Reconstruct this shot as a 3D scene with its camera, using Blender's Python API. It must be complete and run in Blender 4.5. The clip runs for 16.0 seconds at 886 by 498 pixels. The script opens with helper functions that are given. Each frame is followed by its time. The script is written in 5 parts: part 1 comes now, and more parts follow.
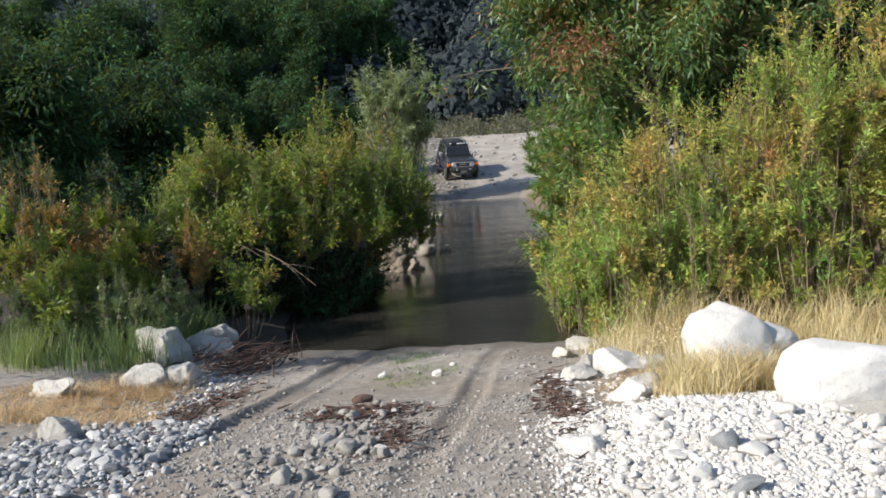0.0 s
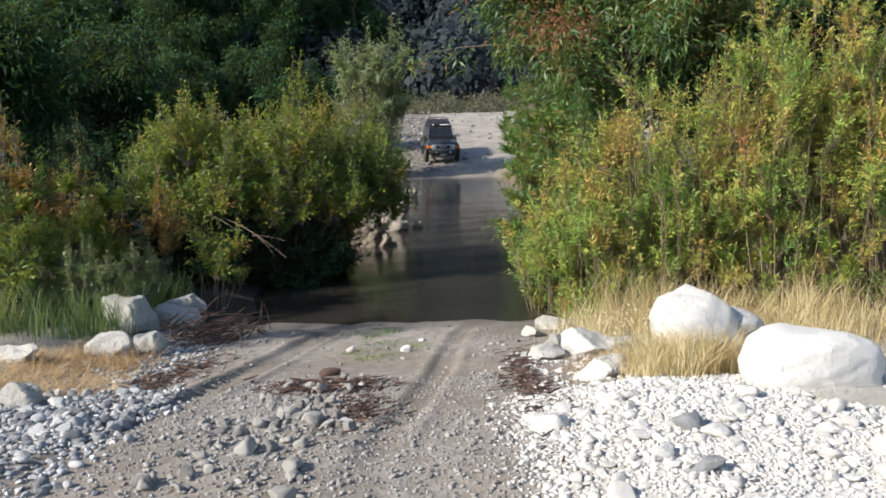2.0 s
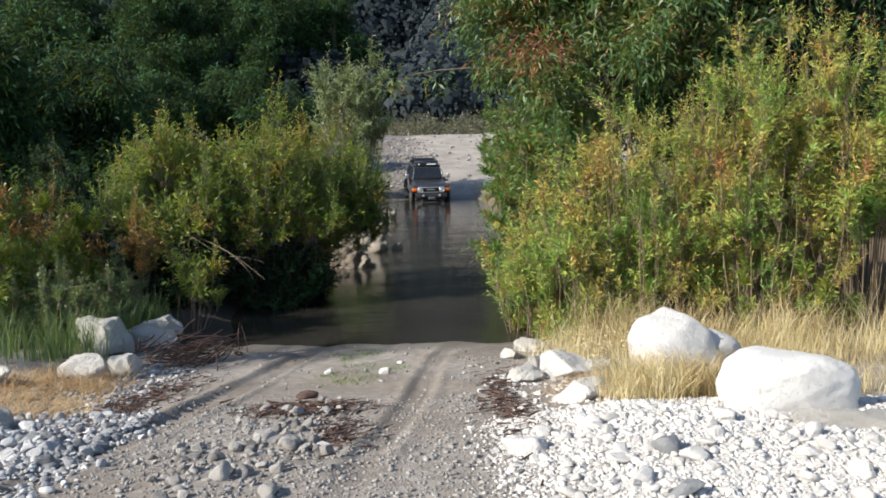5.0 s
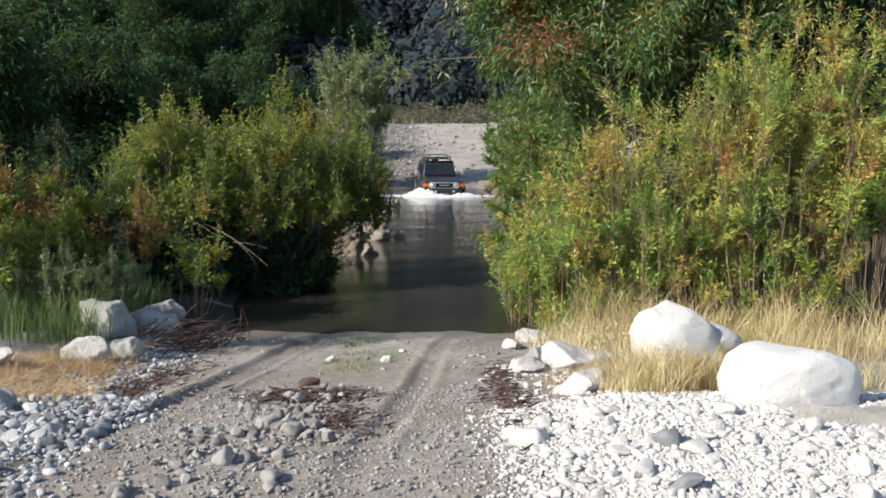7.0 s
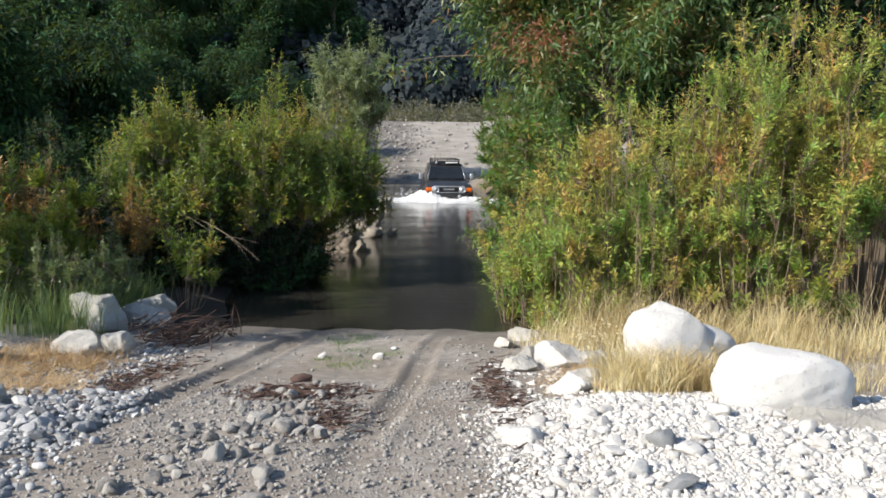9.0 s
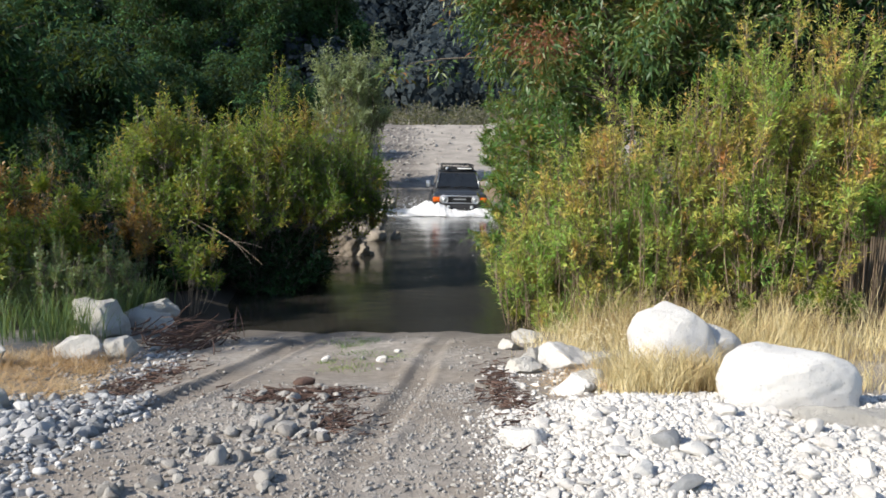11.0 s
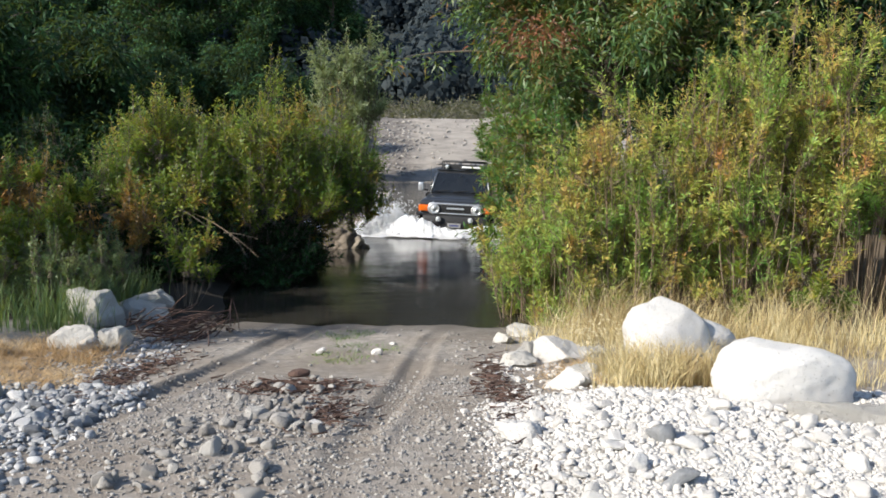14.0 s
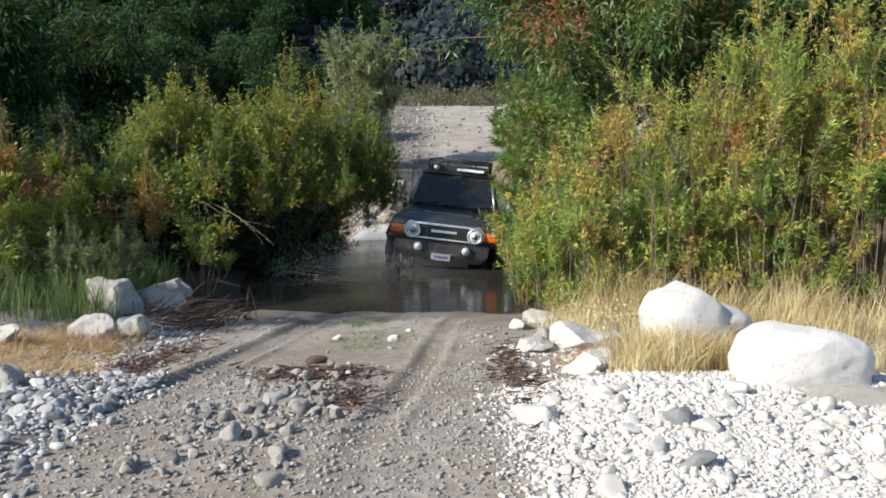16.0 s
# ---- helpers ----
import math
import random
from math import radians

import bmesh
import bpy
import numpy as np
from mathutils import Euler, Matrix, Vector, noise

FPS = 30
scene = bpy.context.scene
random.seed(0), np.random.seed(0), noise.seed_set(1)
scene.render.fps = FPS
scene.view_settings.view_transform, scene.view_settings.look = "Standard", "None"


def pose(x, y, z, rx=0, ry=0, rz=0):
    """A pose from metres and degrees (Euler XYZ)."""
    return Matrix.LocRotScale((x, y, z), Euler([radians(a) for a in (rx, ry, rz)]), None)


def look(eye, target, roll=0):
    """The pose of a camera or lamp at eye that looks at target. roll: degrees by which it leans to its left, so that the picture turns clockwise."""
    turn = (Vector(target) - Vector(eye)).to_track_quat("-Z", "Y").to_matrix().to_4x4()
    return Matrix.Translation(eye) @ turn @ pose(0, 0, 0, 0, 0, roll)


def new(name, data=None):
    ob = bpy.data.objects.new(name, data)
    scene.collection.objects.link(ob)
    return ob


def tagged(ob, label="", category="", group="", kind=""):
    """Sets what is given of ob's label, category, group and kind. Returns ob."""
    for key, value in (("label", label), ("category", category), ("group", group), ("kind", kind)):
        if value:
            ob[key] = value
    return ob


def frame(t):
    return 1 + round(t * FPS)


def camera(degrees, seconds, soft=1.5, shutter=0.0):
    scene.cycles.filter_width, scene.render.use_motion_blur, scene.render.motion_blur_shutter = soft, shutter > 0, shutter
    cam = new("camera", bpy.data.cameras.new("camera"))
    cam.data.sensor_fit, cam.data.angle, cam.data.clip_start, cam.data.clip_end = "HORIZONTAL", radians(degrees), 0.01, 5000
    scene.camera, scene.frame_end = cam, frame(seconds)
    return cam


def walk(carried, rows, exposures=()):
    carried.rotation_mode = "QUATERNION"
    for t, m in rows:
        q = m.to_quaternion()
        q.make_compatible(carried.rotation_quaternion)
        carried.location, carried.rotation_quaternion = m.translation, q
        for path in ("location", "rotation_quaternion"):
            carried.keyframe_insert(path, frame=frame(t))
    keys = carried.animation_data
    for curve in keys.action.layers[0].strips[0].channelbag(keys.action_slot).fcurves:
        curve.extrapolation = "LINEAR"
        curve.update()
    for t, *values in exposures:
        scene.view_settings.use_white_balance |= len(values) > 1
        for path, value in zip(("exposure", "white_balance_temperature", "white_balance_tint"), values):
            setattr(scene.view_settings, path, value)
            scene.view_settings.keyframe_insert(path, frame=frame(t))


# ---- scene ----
cam = camera(55, 16.0, soft=1.7)
PATH = [
    (0.0, pose(0.007, -0.032, 2.281, 83.73, 3.29, 2.70)),
    (0.5, pose(0.018, -0.000, 2.283, 82.26, 1.91, 1.86)),
    (1.0, pose(0.018, -0.002, 2.270, 81.93, 1.94, 1.10)),
    (1.5, pose(0.018, -0.010, 2.274, 82.24, 1.76, 1.29)),
    (2.0, pose(0.013, -0.011, 2.265, 82.15, 1.36, 1.09)),
    (2.5, pose(0.014, -0.010, 2.274, 82.28, 1.35, 0.88)),
    (3.0, pose(0.021, -0.010, 2.289, 82.90, 1.60, 1.67)),
    (3.5, pose(0.010, -0.022, 2.284, 84.22, 1.14, -0.06)),
    (4.0, pose(0.016, -0.013, 2.270, 83.80, 1.06, -0.29)),
    (6.3, pose(0.006, 0.003, 2.272, 83.30, 0.47, -0.10)),
    (6.5, pose(-0.000, -0.009, 2.283, 83.15, 0.08, -0.20)),
    (7.0, pose(-0.003, -0.008, 2.276, 82.81, 0.01, -0.05)),
    (7.5, pose(-0.007, -0.009, 2.272, 83.31, -0.27, -0.37)),
    (8.0, pose(-0.019, 0.004, 2.286, 83.94, -0.35, -0.05)),
    (8.5, pose(-0.014, 0.022, 2.272, 83.06, -0.28, -0.36)),
    (8.7, pose(-0.025, 0.013, 2.270, 82.68, -0.78, -0.44)),
    (10.8, pose(-0.011, 0.046, 2.251, 82.95, -0.58, -0.93)),
    (11.0, pose(-0.011, 0.044, 2.251, 82.91, -0.31, -0.29)),
    (11.5, pose(-0.008, 0.043, 2.233, 82.26, 0.03, 0.51)),
    (12.0, pose(0.007, 0.051, 2.251, 82.14, 0.47, 0.32)),
    (12.5, pose(0.011, 0.045, 2.253, 82.58, 0.13, 0.46)),
    (13.0, pose(0.000, 0.043, 2.252, 83.18, -0.51, -1.65)),
    (13.5, pose(-0.009, 0.049, 2.254, 83.07, -0.53, -1.30)),
    (14.0, pose(-0.023, 0.048, 2.241, 82.52, -0.87, -0.58)),
    (14.5, pose(-0.016, 0.048, 2.247, 82.57, -0.49, -0.46)),
    (15.0, pose(-0.014, 0.037, 2.252, 82.77, -0.17, -0.27)),
    (15.5, pose(-0.011, 0.039, 2.250, 82.17, -0.08, 0.29)),
    (16.0, pose(-0.024, 0.036, 2.230, 81.69, -0.24, 0.37)),
]
walk(cam, PATH)

# ---- light ----
SUN_TO = Vector((-0.75, -0.39, 0.53)).normalized()
world = bpy.data.worlds.new("sky")
scene.world = world
world.use_nodes = True
wn = world.node_tree
sky = wn.nodes.new("ShaderNodeTexSky")
sky.sky_type = "NISHITA"
sky.sun_disc = False
sky.sun_elevation = math.asin(SUN_TO.z)
sky.sun_rotation = math.atan2(SUN_TO.x, SUN_TO.y)
sky.altitude = 800
wn.links.new(sky.outputs[0], wn.nodes["Background"].inputs[0])
wn.nodes["Background"].inputs[1].default_value = 0.135
sun = new("sun", bpy.data.lights.new("sun", "SUN"))
sun.data.energy, sun.data.angle, sun.data.color = 5.0, radians(0.55), (1.0, 0.93, 0.82)
sun.matrix_world = look(SUN_TO * 50, (0, 0, 0))
scene.view_settings.exposure = 0.68


# ---- materials ----
def nodes_of(name):
    m = bpy.data.materials.new(name)
    m.use_nodes = True
    return m, m.node_tree.nodes, m.node_tree.links, m.node_tree.nodes["Principled BSDF"]


def noise_node(n, l, scale, detail=6, rough=0.6, coord="Object"):
    tc = n.new("ShaderNodeTexCoord")
    tx = n.new("ShaderNodeTexNoise")
    tx.inputs["Scale"].default_value, tx.inputs["Detail"].default_value, tx.inputs["Roughness"].default_value = scale, detail, rough
    l.new(tc.outputs[coord], tx.inputs["Vector"])
    return tx.outputs["Fac"]


def ramp(n, l, fac, stops):
    r = n.new("ShaderNodeValToRGB")
    el = r.color_ramp.elements
    while len(el) < len(stops):
        el.new(0.5)
    for e, (p, c) in zip(el, stops):
        e.position, e.color = p, (*c, 1)
    l.new(fac, r.inputs[0])
    return r.outputs[0]


def mix_col(n, l, fac, a, b, kind="MIX"):
    m = n.new("ShaderNodeMix")
    m.data_type, m.blend_type = "RGBA", kind
    if isinstance(fac, (int, float)):
        m.inputs[0].default_value = fac
    else:
        l.new(fac, m.inputs[0])
    for sock, v in ((m.inputs[6], a), (m.inputs[7], b)):
        if isinstance(v, tuple):
            sock.default_value = (*v, 1)
        else:
            l.new(v, sock)
    return m.outputs[2]


def math_node(n, l, op, a, b):
    m = n.new("ShaderNodeMath")
    m.operation = op
    for sock, v in zip(m.inputs, (a, b)):
        if isinstance(v, (int, float)):
            sock.default_value = v
        else:
            l.new(v, sock)
    return m.outputs[0]


def bump_to(n, l, bs, height, strength, distance=0.02):
    b = n.new("ShaderNodeBump")
    b.inputs["Strength"].default_value, b.inputs["Distance"].default_value = strength, distance
    l.new(height, b.inputs["Height"])
    l.new(b.outputs[0], bs.inputs["Normal"])


def plain(name, col, rough=0.5, metal=0.0, var=0.12, scale=9.0, bump=0.0, coat=0.0):
    m, n, l, bs = nodes_of(name)
    f = noise_node(n, l, scale)
    lo, hi = tuple(c * (1 - var) for c in col), tuple(min(1, c * (1 + var)) for c in col)
    l.new(ramp(n, l, f, [(0.3, lo), (0.7, hi)]), bs.inputs["Base Color"])
    bs.inputs["Roughness"].default_value, bs.inputs["Metallic"].default_value = rough, metal
    bs.inputs["Coat Weight"].default_value = coat
    if bump:
        bump_to(n, l, bs, noise_node(n, l, scale * 6), bump)
    return m


def leaf_mat(name, stops, patch=0.9, spread=0.55, rough=0.45, through_=0.35, gloss=0.35, tint=0.6):
    """Leaves: hue drifts in patches over the plant and varies from leaf to leaf."""
    m, n, l, bs = nodes_of(name)
    geo = n.new("ShaderNodeNewGeometry")
    big = noise_node(n, l, patch, 3, 0.55)
    mid = noise_node(n, l, patch * 4, 2, 0.5)
    f = math_node(n, l, "ADD", math_node(n, l, "MULTIPLY", big, 1.7), math_node(n, l, "MULTIPLY", mid, 0.9))
    f = math_node(n, l, "ADD", f, math_node(n, l, "MULTIPLY", math_node(n, l, "SUBTRACT", geo.outputs["Random Per Island"], 0.5), spread))
    f = math_node(n, l, "SUBTRACT", f, 0.78)
    col = ramp(n, l, f, stops)
    l.new(col, bs.inputs["Base Color"])
    bs.inputs["Roughness"].default_value = rough
    bs.inputs["Specular IOR Level"].default_value = gloss
    tr = n.new("ShaderNodeBsdfTranslucent")
    l.new(mix_col(n, l, tint, col, (0.30, 0.34, 0.03)), tr.inputs[0])
    mx = n.new("ShaderNodeMixShader")
    mx.inputs[0].default_value = through_
    l.new(bs.outputs[0], mx.inputs[1])
    l.new(tr.outputs[0], mx.inputs[2])
    l.new(mx.outputs[0], n["Material Output"].inputs[0])
    return m


def stone_mat(name, stops, bump=0.35, fleck=(0.12, 0.11, 0.10)):
    m, n, l, bs = nodes_of(name)
    geo, oi = n.new("ShaderNodeNewGeometry"), n.new("ShaderNodeObjectInfo")
    r = math_node(n, l, "FRACT", math_node(n, l, "ADD", geo.outputs["Random Per Island"], oi.outputs["Random"]), 0)
    f = math_node(n, l, "ADD", math_node(n, l, "MULTIPLY", r, 0.60), math_node(n, l, "MULTIPLY", noise_node(n, l, 6.0, 8, 0.7), 0.40))
    col = ramp(n, l, f, stops)
    dots = ramp(n, l, noise_node(n, l, 55.0, 3), [(0.60, (0, 0, 0)), (0.74, (0.5, 0.5, 0.5))])
    col = mix_col(n, l, dots, col, fleck)
    l.new(col, bs.inputs["Base Color"])
    bs.inputs["Roughness"].default_value = 0.85
    bump_to(n, l, bs, noise_node(n, l, 34.0, 9, 0.75), bump * 1.6, 0.018)
    return m


def ground_mat():
    m, n, l, bs = nodes_of("dirt")
    tc, sep = n.new("ShaderNodeTexCoord"), n.new("ShaderNodeSeparateXYZ")
    l.new(tc.outputs["Object"], sep.inputs[0])
    a, b, c = noise_node(n, l, 0.9, 5), noise_node(n, l, 11, 8, 0.7), noise_node(n, l, 70, 4)
    near = ramp(n, l, b, [(0.30, (0.18, 0.155, 0.13)), (0.52, (0.285, 0.255, 0.222)), (0.72, (0.39, 0.36, 0.315))])
    near = mix_col(n, l, ramp(n, l, a, [(0.42, (0, 0, 0)), (0.62, (0.55, 0.55, 0.55))]), near, (0.17, 0.135, 0.10))
    for x0, y0, slope, half in ((-1.93, 5.2, 0.109, 0.22), (-0.34, 5.2, 0.100, 0.14)):
        line = math_node(n, l, "ADD", math_node(n, l, "MULTIPLY", math_node(n, l, "SUBTRACT", sep.outputs[1], y0), slope), x0)
        off = math_node(n, l, "ABSOLUTE", math_node(n, l, "SUBTRACT", math_node(n, l, "ADD", sep.outputs[0], math_node(n, l, "MULTIPLY", math_node(n, l, "SUBTRACT", b, 0.5), 0.12)), line), 0)
        damp = n.new("ShaderNodeMapRange")
        for k, v in ((1, half), (2, half * 0.55), (3, 0.0), (4, 0.42)):
            damp.inputs[k].default_value = v
        l.new(off, damp.inputs[0])
        near = mix_col(n, l, damp.outputs[0], near, (0.115, 0.098, 0.082))
    rubble = ramp(n, l, noise_node(n, l, 1.6, 9, 0.75), [(0.38, (0.080, 0.070, 0.060)), (0.50, (0.145, 0.128, 0.113)), (0.64, (0.225, 0.203, 0.178))])
    pale = ramp(n, l, noise_node(n, l, 0.8, 8, 0.7), [(0.36, (0.215, 0.192, 0.167)), (0.60, (0.325, 0.295, 0.258))])
    edge = n.new("ShaderNodeMapRange")
    for k, v in ((1, -0.55), (2, 0.55)):
        edge.inputs[k].default_value = v
    slant = math_node(n, l, "MULTIPLY", math_node(n, l, "SUBTRACT", sep.outputs[1], 45.0), 0.055)
    wob = math_node(n, l, "MULTIPLY", math_node(n, l, "SUBTRACT", a, 0.5), 2.4)
    l.new(math_node(n, l, "ADD", math_node(n, l, "ADD", math_node(n, l, "ADD", sep.outputs[0], 0.9), slant), wob), edge.inputs[0])
    far = mix_col(n, l, edge.outputs[0], rubble, pale)
    sand = ramp(n, l, b, [(0.30, (0.48, 0.46, 0.43)), (0.70, (0.62, 0.60, 0.565))])
    mx = n.new("ShaderNodeMapRange")
    for k, v in ((1, 0.35), (2, 0.95)):
        mx.inputs[k].default_value = v
    l.new(math_node(n, l, "ADD", sep.outputs[0], math_node(n, l, "MULTIPLY", math_node(n, l, "SUBTRACT", a, 0.5), 0.5)), mx.inputs[0])
    my = n.new("ShaderNodeMapRange")
    for k, v in ((1, 5.3), (2, 4.7)):
        my.inputs[k].default_value = v
    l.new(sep.outputs[1], my.inputs[0])
    mz = n.new("ShaderNodeMapRange")
    for k, v in ((1, 1.2), (2, 2.6)):
        mz.inputs[k].default_value = v
    l.new(math_node(n, l, "ADD", sep.outputs[1], math_node(n, l, "SUBTRACT", a, 0.5)), mz.inputs[0])
    mw = n.new("ShaderNodeMapRange")
    for k, v in ((1, 4.6), (2, 3.2)):
        mw.inputs[k].default_value = v
    l.new(math_node(n, l, "ADD", sep.outputs[0], math_node(n, l, "SUBTRACT", a, 0.5)), mw.inputs[0])
    zone = math_node(n, l, "MULTIPLY", math_node(n, l, "MULTIPLY", mx.outputs[0], my.outputs[0]), math_node(n, l, "MULTIPLY", mz.outputs[0], mw.outputs[0]))
    near = mix_col(n, l, zone, near, sand)
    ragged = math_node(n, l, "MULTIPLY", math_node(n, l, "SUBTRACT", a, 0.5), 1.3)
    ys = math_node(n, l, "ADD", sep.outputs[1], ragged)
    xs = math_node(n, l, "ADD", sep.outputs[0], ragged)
    wet = n.new("ShaderNodeMapRange")
    for k, v in ((1, 9.0), (2, 9.9), (4, 0.75)):
        wet.inputs[k].default_value = v
    l.new(ys, wet.inputs[0])
    near = mix_col(n, l, wet.outputs[0], near, (0.075, 0.066, 0.056))
    # left bank: deep shade under shrubs put into dark litter; right bank: dry litter
    for x0, x1, y0, litter_shade in ((-2.35, -2.75, 9.2, (0.038, 0.030, 0.022)), (1.5, 2.0, 8.8, (0.13, 0.095, 0.06))):
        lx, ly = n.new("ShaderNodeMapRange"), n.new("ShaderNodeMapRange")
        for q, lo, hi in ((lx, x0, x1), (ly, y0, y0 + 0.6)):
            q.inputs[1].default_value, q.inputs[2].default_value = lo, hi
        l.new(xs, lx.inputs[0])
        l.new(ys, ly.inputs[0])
        near = mix_col(n, l, math_node(n, l, "MULTIPLY", lx.outputs[0], ly.outputs[0]), near, litter_shade)
    mr = n.new("ShaderNodeMapRange")
    for k, v in ((1, 40.0), (2, 46.0)):
        mr.inputs[k].default_value = v
    l.new(sep.outputs[1], mr.inputs[0])
    col = mix_col(n, l, mr.outputs[0], near, far)
    # forest floor on the hills, with the blue-grey of distance haze in its colour
    mr2 = n.new("ShaderNodeMapRange")
    for k, v in ((1, 70.0), (2, 80.0)):
        mr2.inputs[k].default_value = v
    l.new(sep.outputs[1], mr2.inputs[0])
    hill = ramp(n, l, noise_node(n, l, 0.09, 7, 0.7), [(0.4, (0.020, 0.028, 0.030)), (0.62, (0.034, 0.045, 0.046)), (0.8, (0.06, 0.065, 0.055))])
    col = mix_col(n, l, mr2.outputs[0], col, hill)
    l.new(col, bs.inputs["Base Color"])
    bs.inputs["Roughness"].default_value = 0.95
    bump_to(n, l, bs, math_node(n, l, "ADD", b, math_node(n, l, "MULTIPLY", c, 0.5)), 0.6, 0.03)
    return m


def water_mat():
    m, n, l, bs = nodes_of("stream_water")
    f = noise_node(n, l, 0.5, 3)
    l.new(ramp(n, l, f, [(0.3, (0.022, 0.021, 0.018)), (0.7, (0.034, 0.032, 0.027))]), bs.inputs["Base Color"])
    bs.inputs["Roughness"].default_value, bs.inputs["IOR"].default_value = 0.06, 1.33
    tc, mp = n.new("ShaderNodeTexCoord"), n.new("ShaderNodeMapping")
    mp.inputs["Scale"].default_value = (1.0, 2.6, 1.0)
    l.new(tc.outputs["Object"], mp.inputs[0])
    w1, w2 = n.new("ShaderNodeTexNoise"), n.new("ShaderNodeTexNoise")
    for w, s in ((w1, 2.2), (w2, 9.0)):
        w.inputs["Scale"].default_value, w.inputs["Detail"].default_value = s, 4
        l.new(mp.outputs[0], w.inputs["Vector"])
    bump_to(n, l, bs, math_node(n, l, "ADD", w1.outputs["Fac"], math_node(n, l, "MULTIPLY", w2.outputs["Fac"], 0.35)), 0.11, 0.05)
    return m


def foam_mat():
    m, n, l, bs = nodes_of("white_foam")
    f = noise_node(n, l, 9, 6)
    l.new(ramp(n, l, f, [(0.3, (0.84, 0.86, 0.88)), (0.6, (0.93, 0.94, 0.95))]), bs.inputs["Base Color"])
    bs.inputs["Roughness"].default_value = 0.55
    bump_to(n, l, bs, noise_node(n, l, 26, 8, 0.7), 0.25, 0.03)
    tr = n.new("ShaderNodeBsdfTranslucent")
    tr.inputs[0].default_value = (0.95, 0.96, 0.97, 1)
    mx = n.new("ShaderNodeMixShader")
    mx.inputs[0].default_value = 0.4
    l.new(bs.outputs[0], mx.inputs[1])
    l.new(tr.outputs[0], mx.inputs[2])
    l.new(mx.outputs[0], n["Material Output"].inputs[0])
    return m


